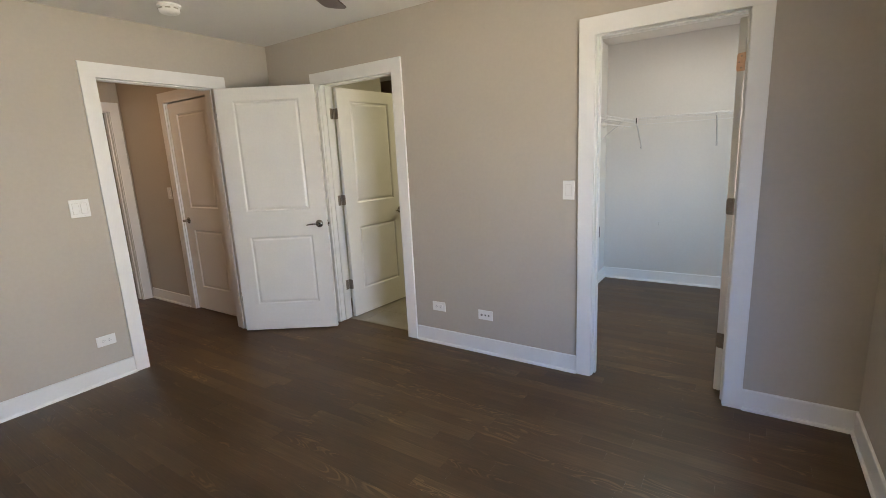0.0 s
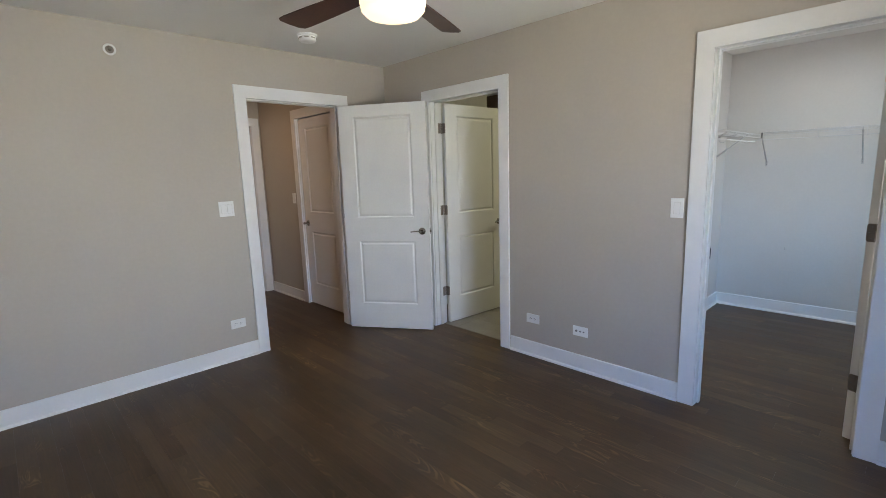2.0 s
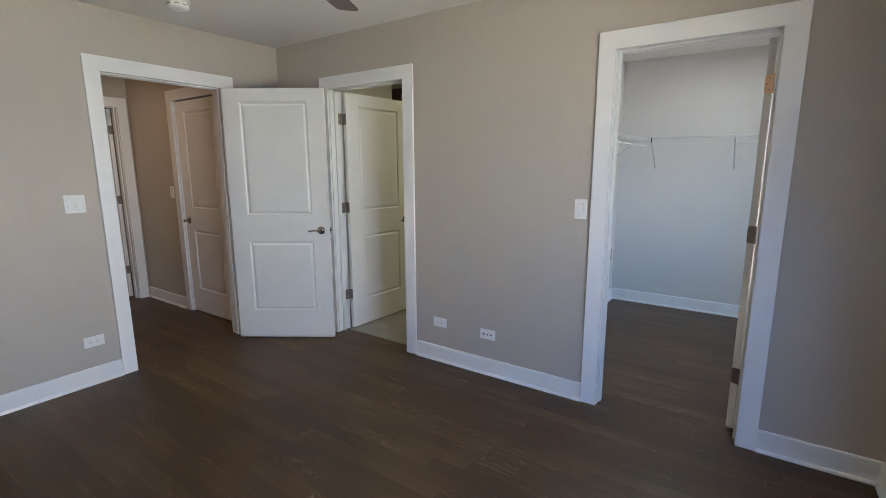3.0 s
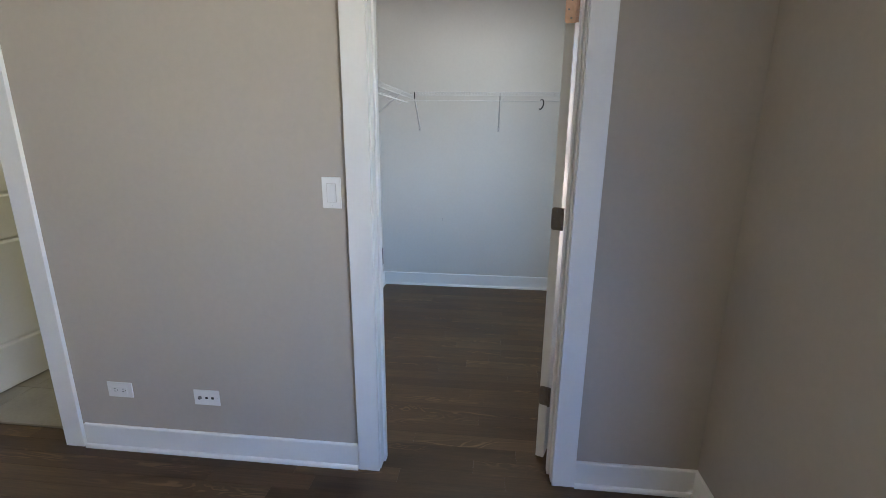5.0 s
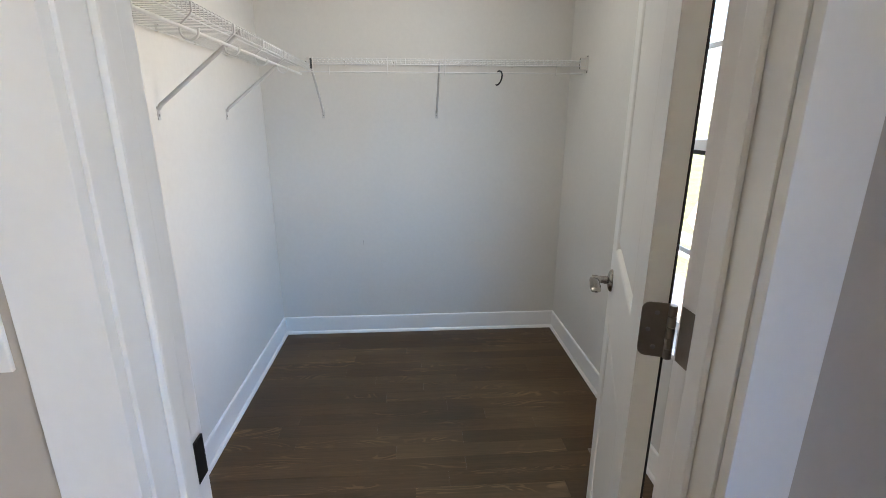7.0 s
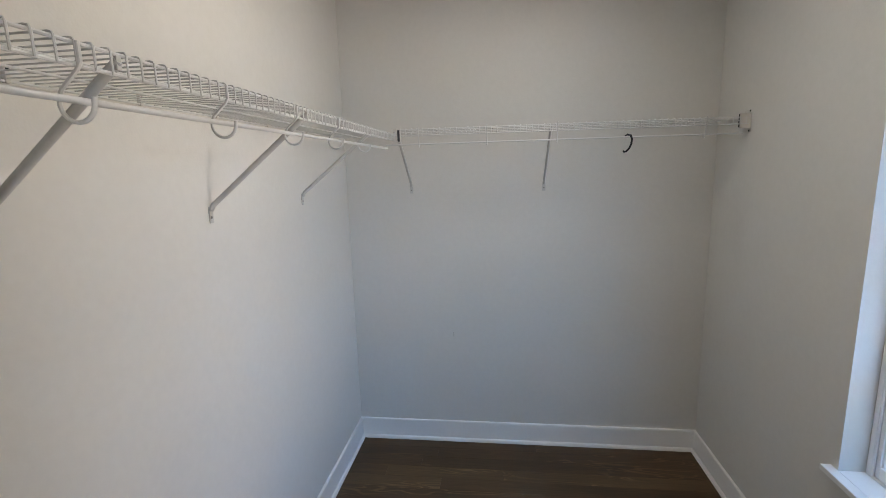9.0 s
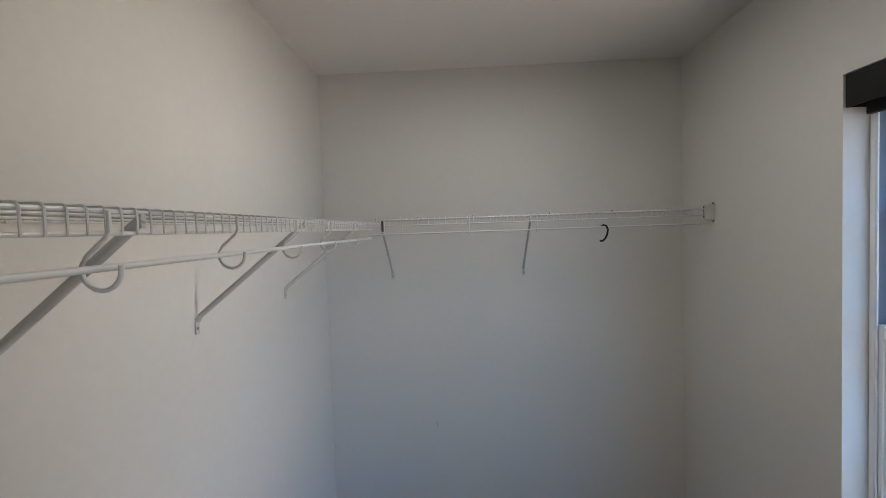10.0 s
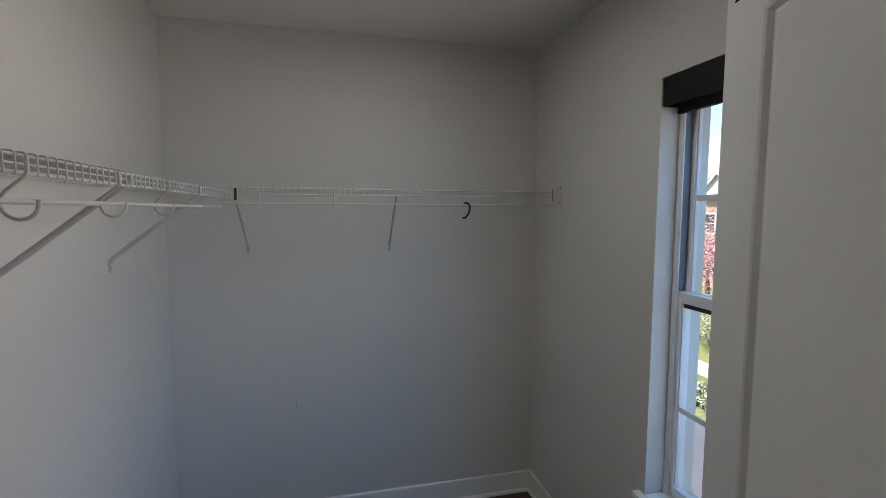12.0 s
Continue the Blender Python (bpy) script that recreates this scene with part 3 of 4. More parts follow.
def bracket(m, d=0.0):
    """A diagonal strut from a foot on the wall to the shelf's lip. Local: y out from the wall, z 0 at the foot's screw."""
    root = thing("shelf_bracket", m, "white steel strut bracing the wire shelf to the wall", "shelf bracket", "shelf brackets")
    part("strut", sweep(bmesh.new(), [(0, 0.004, 0.020), (0, 0.012, 0.034), (0, 0.286 + d, 0.262), (0, 0.296 + d, 0.271)], [0.0060, 0.0066, 0.0066, 0.0055], 12, 1.15, (1, 0, 0)), STRUT, root, smooth=True)
    part("foot", boxes((-0.009, 0.009, 0.0005, 0.0032, -0.016, 0.030), bevel=0.001), STRUT, root)
    part("clip", boxes((-0.0045, 0.0045, 0.2935 + d, 0.2975 + d, 0.258, 0.280), bevel=0.0015), STRUT, root)
    part("screw", spin(bmesh.new(), [(0.004, 0.003), (0.004, 0.0042), (0.002, 0.005)], pose(0, 0, 0, -90, 0, 0), 10), SCREW, root)
    return root


first = bracket(pose(CL_W, 1.851, 1.414, 0, 0, -90), 0.012)
copy_thing(first, pose(CL_W, 1.236, 1.414, 0, 0, -90))
copy_thing(first, pose(CL_W, 0.62, 1.414, 0, 0, -90))
first = bracket(pose(2.698, CL_N, 1.420, 0, 0, 180))
copy_thing(first, pose(3.377, CL_N, 1.420, 0, 0, 180))


def wall_clip(m):
    root = thing("wall_clip", m, "small white plastic clip holding the shelf to the wall", "wall clip", "wall clips")
    part("body", boxes((-0.0045, 0.0045, 0.0005, 0.010, -0.012, 0.018), bevel=0.002), END, root)
    part("nail", spin(bmesh.new(), [(0.003, 0.0098), (0.003, 0.0115), (0.001, 0.012)], pose(0, 0, 0.011, -90, 0, 0), 8), DARK, root)
    return root


first = wall_clip(pose(CL_W, 1.023, 1.702, 0, 0, -90))
for y in (0.45, 0.735, 1.305, 1.60, 1.93, 2.22):
    copy_thing(first, pose(CL_W, y, 1.702, 0, 0, -90))
for x in (2.62, 2.84, 3.124, 3.516, 3.83):
    copy_thing(first, pose(x, CL_N, 1.708, 0, 0, 180))

end = thing("shelf_end_bracket", pose(EAST - 0.004, 2.14, 1.69), "white plastic end bracket holding the back shelf", "shelf bracket")
part("wall_plate", boxes((-0.0025, -0.0005, -0.010, 0.042, -0.044, 0.044), bevel=0.0008), END, end)
part("arm", boxes((-0.046, -0.003, -0.013, -0.0105, -0.030, 0.030), bevel=0.0008), END, end)
part("slot", boxes((-0.0485, -0.0465, -0.013, -0.007, 0.003, 0.028), (-0.0485, -0.0465, -0.013, -0.007, -0.026, -0.001)), DARK, end, "dark open end of the bracket")
for z in (-0.040, 0.040):
    part("screw", spin(bmesh.new(), [(0.004, 0.004), (0.004, 0.006), (0.002, 0.007)], pose(0.001, -0.003, z, 0, -90, 0), 10), DARK, end, "dark screw head")

corner = thing("corner_bracket", pose(FRONT_X + 0.040, FRONT_Y, 1.70), "white plastic corner bracket joining the two wire shelves", "shelf bracket")
part("body", boxes((-0.0030, 0.0005, -0.012, 0.000, -0.048, 0.012), (0.0118, 0.0145, -0.012, 0.000, -0.046, 0.012), (-0.016, -0.0034, -0.010, -0.007, -0.004, 0.010), (0.0006, 0.0117, -0.012, 0.000, -0.0525, -0.048), bevel=0.0008), END, corner)
part("slot", boxes((0.0008, 0.0115, -0.010, -0.003, -0.046, 0.004), bevel=0.001), DARK, corner, "dark open end of the bracket")

# black hook left hanging on the back rod
hk = thing("hanger_hook", pose(3.702, FRONT_Y - 0.006, 1.636), "broken black plastic clothes hanger hook on the rod", "hanger hook")
pts = [(-0.022, 0.006, -0.052), (-0.018, 0.004, -0.057), (-0.010, 0.0, -0.056), (0.000, -0.006, -0.044), (0.007, -0.010, -0.026), (0.009, -0.012, -0.006), (0.004, -0.009, 0.010), (-0.006, 0.002, 0.0145), (-0.014, 0.012, 0.010)]
part("hook", sweep(bmesh.new(), pts, [0.0025] + [0.0045] * 7 + [0.0025], 10), BLACK, hk, smooth=True)

# over-door hook on the closet door's top
ov = thing("over_door_hook", pose(*CLOSET_PIN, 0, 0, 0, CLOSET_SWING) @ pose(0.650, 0, 2.050), "black metal over-door hook on the closet door", "door hook")
part("strap", boxes((-0.007, 0.007, 0.0355, 0.0375, -0.062, 0.0015), (-0.007, 0.007, -0.0035, 0.0375, 0.0015, 0.0035), (-0.007, 0.007, -0.0035, -0.0015, -0.05, 0.0015), bevel=0.0005), BLACK, ov)
part("prong", sweep(bmesh.new(), [(0.004, 0.0385, -0.038), (0.006, 0.041, -0.050), (0.013, 0.044, -0.060), (0.018, 0.046, -0.062)], [0.004, 0.004, 0.003, 0.0015], 8, 0.6), BLACK, ov, smooth=True)


# rack hung on the back of the closet door
rk = thing("over_door_rack", pose(*CLOSET_PIN, 0, 0, 0, CLOSET_SWING) @ pose(0.36, 0, 0.30), "tall black metal rack hung on the closet door's back", "door rack")
for x in (-0.22, 0.22):
    part("upright", boxes((x - 0.006, x + 0.006, -0.030, -0.012, 0.06, 1.738), bevel=0.002), BLACK, rk)
    part("strap", boxes((x - 0.006, x + 0.006, -0.0118, -0.0015, 1.70, 1.738)), BLACK, rk)
for k in range(7):
    part("bar", sweep(bmesh.new(), [(-0.215, -0.021, 0.08 + k * 0.26), (0.215, -0.021, 0.08 + k * 0.26)], 0.005, 8), BLACK, rk, smooth=True)
for k in range(6):
    part("basket_wire", sweep(bmesh.new(), [(-0.21, -0.033, 0.02 + k * 0.018), (0.21, -0.033, 0.02 + k * 0.018)], 0.003, 6), BLACK, rk)


# ---- windows ----
def window(name, m, w, z0, z1, sashes, label):
    """A vinyl double-hung unit. Local: x along the wall, y outward, the unit's inner face at y 0; z from the sill."""
    root = thing(name, m, label, "window", kind="structure")
    h = z1 - z0
    f, st = 0.018, 0.019
    part("window_frame", boxes((0, f, 0, 0.070, 0, h), (w - f, w, 0, 0.070, 0, h), (f, w - f, 0, 0.070, h - f, h), (f, w - f, 0, 0.070, 0, f), bevel=0.002), VINYL, root)
    part("track_strip", boxes((f + 0.0005, f + 0.006, 0.001, 0.006, f, h - f), (w - f - 0.006, w - f - 0.0005, 0.001, 0.006, f, h - f), bevel=0.001), VINYL, root)
    # liner over the side face, dark to stand for the shadow there
    part("jamb_track", boxes((f + 0.0002, f + 0.0032, 0.0065, 0.037, 0.5 * h + 0.022, h - f - 0.001), (w - f - 0.0032, w - f - 0.0002, 0.0065, 0.037, 0.5 * h + 0.022, h - f - 0.001)), SHADED_TRACK, root, "sliding track above the lower sash, coloured dark for its shadow")
    bw = (w - 2 * f) / sashes
    for k in range(sashes):
        x0 = f + k * bw
        for lo, hi, y0, mz in ((0.5 * h - 0.018, h - f - 0.002, 0.038, 0.745), (f + 0.002, 0.5 * h + 0.02, 0.008, 0.245)):
            s = part("sash", boxes((x0 + 0.004, x0 + st, y0, y0 + 0.026, lo, hi), (x0 + bw - st, x0 + bw - 0.004, y0, y0 + 0.026, lo, hi), (x0 + st, x0 + bw - st, y0, y0 + 0.026, hi - 0.038, hi), (x0 + st, x0 + bw - st, y0, y0 + 0.026, lo, lo + 0.04), bevel=0.003), VINYL, root)
            part("glazing_bead", boxes((x0 + st + 0.0003, x0 + st + 0.005, y0 + 0.006, y0 + 0.020, lo + 0.0402, hi - 0.0382), (x0 + bw - st - 0.005, x0 + bw - st - 0.0003, y0 + 0.006, y0 + 0.020, lo + 0.0402, hi - 0.0382), bevel=0.001), VINYL, s)
            part("gasket", boxes((x0 + st + 0.0052, x0 + bw - st - 0.0052, y0 + 0.008, y0 + 0.018, hi - 0.054, hi - 0.0384), bevel=0.001), DARK, s, "dark gasket under the rail")
            mid = mz * h - 0.02
            part("muntin", boxes((x0 + st + 0.0053, x0 + bw - st - 0.0053, y0 + 0.009, y0 + 0.017, mid - 0.010, mid + 0.010), bevel=0.002), VINYL, s)
            pane = part("pane", boxes((x0 + st + 0.0002, x0 + bw - st - 0.0002, y0 + 0.0205, y0 + 0.0235, lo + 0.0402, hi - 0.0382)), GLASS, s, "clear glass pane")
            pane.visible_shadow = False
        part("sash_lock", boxes((x0 + bw / 2 - 0.03, x0 + bw / 2 + 0.03, 0.012, 0.032, 0.5 * h + 0.0205, 0.5 * h + 0.035), bevel=0.004), VINYL, root)
    return root


window("window_1", Matrix.Translation((4.262, CLOSET_WIN[1] - 0.001, 0.563)) @ Matrix.Rotation(radians(-90), 4, "Z"), 0.844, 0.563, 2.063, 1, "white vinyl double-hung window in the closet")
window("window_2", Matrix.Translation((4.262, ROOM_WIN[1] - 0.001, 0.601)) @ Matrix.Rotation(radians(-90), 4, "Z"), 1.448, 0.601, 2.079, 2, "white vinyl paired window in the bedroom")


def sill(y0, y1, x, z, label):
    bm = boxes((x + 0.0005, 4.261, y0 + 0.001, y1 - 0.001, z, z + 0.018), (x - 0.032, x - 0.0003, y0 - 0.032, y1 + 0.032, z, z + 0.018), bevel=0.0025)
    tagged(part("window_sill", bm, TRIM), label, "window sill", kind="structure")


sill(CLOSET_WIN[0], CLOSET_WIN[1], EAST - 0.004, 0.563, "white painted sill under the closet window")
sill(ROOM_WIN[0], ROOM_WIN[1], EAST, 0.601, "white painted sill under the bedroom window")

shade = thing("roller_shade", pose(EAST - 0.004, CLOSET_WIN[1] - 0.003, 2.062), "black roller shade rolled up under a square valance", "roller shade")
part("valance", boxes((0.004, 0.010, -0.838, -0.001, -0.094, 0.0), (0.0102, 0.070, -0.838, -0.833, -0.094, 0.0), (0.0102, 0.070, -0.006, -0.001, -0.094, 0.0), bevel=0.001), BLACK, shade)
part("roll", sweep(bmesh.new(), [(0.040, -0.83, -0.045), (0.040, -0.010, -0.045)], 0.027, 20), SHADE, shade, "rolled black fabric", True)
part("hem_bar", boxes((0.052, 0.070, -0.828, -0.012, -0.118, -0.040), bevel=0.003), SHADE, shade)


# ---- bedroom walls: plates, outlets, sprinkler, smoke alarm ----
def switch_plate(m, gangs, label):
    root = thing("light_switch", m, label, "light switch", "light switches")
    w = 0.072 if gangs == 1 else 0.112
    part("plate", boxes((-w / 2, w / 2, -0.0062, -0.0003, -0.058, 0.058), bevel=0.0022), PLATE, root)
    for k in range(gangs):
        x = (k - (gangs - 1) / 2) * 0.046
        r = part("rocker", boxes((x - 0.0165, x + 0.0165, -0.0085, -0.0064, -0.0335, 0.0335), bevel=0.0012), PLATE, root)
        # thin grey sheet drawing the shadow line round the rocker
        part("rocker_shadow_line", boxes((x - 0.0180, x + 0.0180, -0.0068, -0.00625, -0.0350, 0.0350)), END, r)
        for z in (-0.0485, 0.0485):
            part("screw", spin(bmesh.new(), [(0.003, 0.006), (0.003, 0.007), (0.002, 0.0075)], pose(x, 0, z, 90, 0, 0), 10), PLATE, root)
    return root


switch_plate(pose(2.743, 0, 1.196), 1, "white single rocker switch beside the closet casing")
switch_plate(pose(0, -1.590, 1.216, 0, 0, 90), 2, "white double rocker switch beside the hall doorway")
switch_plate(pose(-1.245, HALL_N, 1.20), 1, "white single rocker switch in the hall")


def outlet(m, label, jacks=False):
    """A plate laid on its side."""
    root = thing("wall_outlet", m, label, "wall outlet", "wall outlets")
    part("plate", boxes((-0.058, 0.058, -0.0058, -0.0003, -0.036, 0.036), bevel=0.0022), PLATE, root)
    if jacks:
        stub = part("jack", spin(bmesh.new(), [(0.0085, 0.0058), (0.0085, 0.0082), (0.0062, 0.0088), (0.0055, 0.014), (0.0035, 0.0145)], pose(-0.030, 0, 0, 90, 0, 0), 14), SCREW, root, "round threaded cable socket", True)
        part("pin", spin(bmesh.new(), [(0.0030, 0.0146), (0.0030, 0.0150), (0.0012, 0.0152)], pose(-0.030, 0, 0, 90, 0, 0), 10), DARK, stub)
        for x in (0.0, 0.027):
            part("jack", boxes((x - 0.0056, x + 0.0056, -0.0072, -0.006, -0.0052, 0.0052), bevel=0.001), DARK, root, "dark square jack")
    else:
        part("face", boxes((-0.034, 0.034, -0.0080, -0.006, -0.0168, 0.0168), bevel=0.0015), PLATE, root)
        for x in (-0.019, 0.019):
            for dx, dz in ((-0.003, 0.006), (-0.003, -0.006)):
                part("slot", boxes((x + dx - 0.004, x + dx + 0.004, -0.0084, -0.0081, dz - 0.0011, dz + 0.0011)), DARK, root)
            part("slot", boxes((x + 0.0065, x + 0.0105, -0.0084, -0.0081, -0.002, 0.002)), DARK, root)
    for x in (-0.0475, 0.0475):
        part("screw", spin(bmesh.new(), [(0.003, 0.0057), (0.003, 0.0066), (0.002, 0.007)], pose(x, 0, 0, 90, 0, 0), 10), PLATE, root)
    return root


outlet(pose(1.732, 0, 0.303), "white double power outlet laid sideways above the baseboard")
outlet(pose(2.136, 0, 0.293), "white jack plate with three sockets above the baseboard", True)
outlet(pose(0, -1.594, 0.295, 0, 0, 90), "white double power outlet beside the hall doorway")

sp = thing("fire_sprinkler", pose(0, -2.201, 2.29, 0, 90, 0), "recessed chrome sidewall fire sprinkler with a white ring", "sprinkler")
part("ring", spin(bmesh.new(), [(0.024, 0.0004), (0.036, 0.0004), (0.036, 0.003), (0.033, 0.007), (0.027, 0.008), (0.024, 0.004), (0.024, 0.0006)], Matrix(), 28), PLATE, sp, smooth=True)
part("cup", spin(bmesh.new(), [(0.0235, 0.0005), (0.0235, 0.003), (0.02, 0.0015)], Matrix(), 24), BRONZE, sp)
part("head", spin(bmesh.new(), [(0.009, 0.002), (0.009, 0.012), (0.004, 0.016), (0.004, 0.024), (0.011, 0.025), (0.011, 0.027)], Matrix(), 14), NICKEL, sp, smooth=True)
part("deflector", boxes((-0.012, -0.010, -0.013, 0.013, 0.004, 0.030), bevel=0.0005), NICKEL, sp)

sm = thing("smoke_alarm", pose(0.515, -1.075, H), "round white smoke alarm on the ceiling", "smoke alarm")
part("base", spin(bmesh.new(), [(0.066, -0.001), (0.070, -0.003), (0.070, -0.012), (0.066, -0.016)], Matrix(), 32), PLATE, sm, smooth=True)
part("cover", spin(bmesh.new(), [(0.060, -0.0165), (0.063, -0.020), (0.060, -0.040), (0.052, -0.050), (0.035, -0.054), (0.01, -0.055)], Matrix(), 32), PLATE, sm, smooth=True)
for k in range(8):
    part("vent", boxes((0.0600, 0.0635, -0.015, 0.015, -0.033, -0.026)), GROUT, sm, m=pose(0, 0, 0, 0, 0, 45 * k + 10))
part("button", spin(bmesh.new(), [(0.012, -0.0552), (0.012, -0.057), (0.009, -0.058)], pose(0.02, 0, 0), 16), PLATE, sm)

# ---- ceiling fan ----
FAN = Vector((2.09, -1.55, 0))
fan = thing("ceiling_fan", pose(FAN.x, FAN.y, H), "ceiling fan with dark walnut blades and a lit opal bowl", "ceiling fan")
part("canopy", spin(bmesh.new(), [(0.062, -0.001), (0.064, -0.015), (0.055, -0.035), (0.025, -0.045)], Matrix(), 28), NICKEL, fan, smooth=True)
part("downrod", spin(bmesh.new(), [(0.0125, -0.045), (0.0125, -0.125)], Matrix(), 16), NICKEL, fan, smooth=True)
part("motor", spin(bmesh.new(), [(0.03, -0.12), (0.08, -0.130), (0.105, -0.150), (0.108, -0.21), (0.100, -0.2215), (0.09, -0.222)], Matrix(), 36), NICKEL, fan, smooth=True)
part("light_bowl", spin(bmesh.new(), [(0.108, -0.2225), (0.140, -0.230), (0.141, -0.300), (0.134, -0.332), (0.114, -0.352), (0.07, -0.362), (0.02, -0.365)], Matrix(), 40), GLOBE, fan, "lit opal glass bowl", True)


def blade(angle):
    """A tapered blade with a rounded tip, pitched, on a metal arm."""
    m = pose(0, 0, -0.226, 0, 0, angle) @ pose(0, 0, 0, 12, 0, 0)
    bm = bmesh.new()
    outline = [(0.15, -0.042), (0.30, -0.055), (0.50, -0.066), (0.66, -0.072), (0.71, -0.070), (0.735, -0.050), (0.752, 0.0), (0.760, 0.048), (0.748, 0.062), (0.70, 0.066), (0.50, 0.062), (0.30, 0.054), (0.15, 0.042)]
    rings = [[bm.verts.new((x, y, z)) for x, y in outline] for z in (-0.003, 0.003)]
    k = len(outline)
    for i in range(k):
        bm.faces.new((rings[0][i], rings[0][(i + 1) % k], rings[1][(i + 1) % k], rings[1][i]))
    bm.faces.new(rings[0][::-1])
    bm.faces.new(rings[1])
    b = part("blade", bm, BLADE, fan, "dark walnut fan blade", m=m)
    part("blade_arm", boxes((0.085, 0.21, -0.016, 0.016, 0.0035, 0.008), bevel=0.002), NICKEL, b)


for a in (43, 115, 187, 259, 331):
    blade(a)

# ---- bathroom and hall pieces ----
# assumed fittings, all out of view, at the bath, hall and closet lamps
for x, y in ((1.75, 1.5), (-1.3, -1.5), (3.25, 1.40)):
    cl = thing("ceiling_light", pose(x, y, H + (0.012 if y > 0.07 else 0.0)), "assumed flush white ceiling light fitting", "ceiling light")
    part("rim", spin(bmesh.new(), [(0.150, -0.0005), (0.165, -0.004), (0.165, -0.016), (0.150, -0.022)], Matrix(), 32), PLATE, cl, smooth=True)
    part("diffuser", spin(bmesh.new(), [(0.148, -0.0222), (0.146, -0.026), (0.120, -0.028)], Matrix(), 32), PLATE, cl, smooth=True)

# floor register by the closet's outer wall
reg = thing("floor_register", pose(4.03, 1.02, 0.0), "brown metal floor register below the closet window", "floor register")
part("frame", boxes((-0.055, 0.055, -0.16, -0.150, 0.0005, 0.006), (-0.055, 0.055, 0.150, 0.16, 0.0005, 0.006), (-0.055, -0.045, -0.1495, 0.1495, 0.0005, 0.006), (0.045, 0.055, -0.1495, 0.1495, 0.0005, 0.006)), BRONZE, reg)
for k in range(19):
    part("slat", boxes((-0.0445, 0.0445, -0.144 + k * 0.016 - 0.003, -0.144 + k * 0.016 + 0.003, 0.001, 0.005)), BRONZE, reg)

# small marks on the closet's back wall
tagged(part("wall_scuff", boxes((2.90, 2.903, CL_N - 0.0012, CL_N + 0.001, 0.615, 0.645)), GROUT), "small grey scuff on the closet's back wall", "scuff")


# ---- outdoors, seen through the closet window ----
GZ = -3.0
GRASS = material("lawn_grass", (0.33, 0.35, 0.13), 0.9, stain=0.4, stain_scale=0.6, grain=0.4, grain_scale=9)
ASPHALT = material("grey_asphalt", (0.16, 0.16, 0.18), 0.9, stain=0.2, stain_scale=0.5, grain=0.2, grain_scale=40)
CONCRETE = material("pale_concrete", (0.62, 0.60, 0.56), 0.85, stain=0.2, stain_scale=0.8, grain=0.15, grain_scale=30)
BRICK = material("red_brick", (0.50, 0.36, 0.30), 0.85, stain=0.3, stain_scale=1.2, grain=0.25, grain_scale=14)
ROOF = material("pale_grey_shingles", (0.50, 0.53, 0.56), 0.9, stain=0.12, stain_scale=1.0, grain=0.12, grain_scale=10)
SIDING = material("white_siding", (0.70, 0.70, 0.68), 0.6, stain=0.1, stain_scale=0.7, grain=0.05)
BARK = material("grey_bark", (0.14, 0.11, 0.085), 0.9, stain=0.4, stain_scale=6, grain=0.3, grain_scale=40, bump=0.5, bump_scale=30)
PINK = leafy("plum_leaves", (0.26, 0.09, 0.10), (0.60, 0.38, 0.38))
GREEN = leafy("green_leaves", (0.16, 0.19, 0.12), (0.44, 0.45, 0.30))
PANE = material("dark_window_pane", (0.05, 0.06, 0.07), 0.08)

tagged(part("ground", boxes((-400, 600, -400, 500, GZ - 0.3, GZ)), GRASS), "green lawn reaching the horizon", "ground", kind="structure")
tagged(part("driveway", boxes((5.5, 11.0, -60, 80, GZ, GZ + 0.012)), ASPHALT), "grey asphalt drive below the window", "driveway", kind="structure")
tagged(part("kerb", boxes((12.1, 12.45, -80, 120, GZ, GZ + 0.10), bevel=0.02), CONCRETE), "pale concrete kerb beside the lawn", "kerb", kind="structure")
tagged(part("pavement", boxes((13.15, 14.0, -80, 120, GZ, GZ + 0.06)), CONCRETE), "pale concrete pavement", "pavement", kind="structure")
tagged(part("lower_storey", boxes((-4.3, EAST + 0.195, BACK - 0.12, 2.67, GZ, -0.12)), SIDING), "storey below the rooms", "building", kind="structure")


def leaves(bm, centre, radius, count, size, rng, squash=0.8):
    """Many small leaf blades in loose clumps round a centre."""
    for _ in range(count):
        p = Vector([rng.gauss(0, 0.42) for _ in range(3)])
        p.z *= squash
        p = Vector(centre) + p * radius
        a, b = Vector([rng.uniform(-1, 1) for _ in range(3)]).normalized(), Vector([rng.uniform(-1, 1) for _ in range(3)]).normalized()
        s = size * rng.uniform(0.6, 1.4)
        bm.faces.new([bm.verts.new(q) for q in (p - a * s, p + b * s * 0.5, p + a * s, p - b * s * 0.5)])


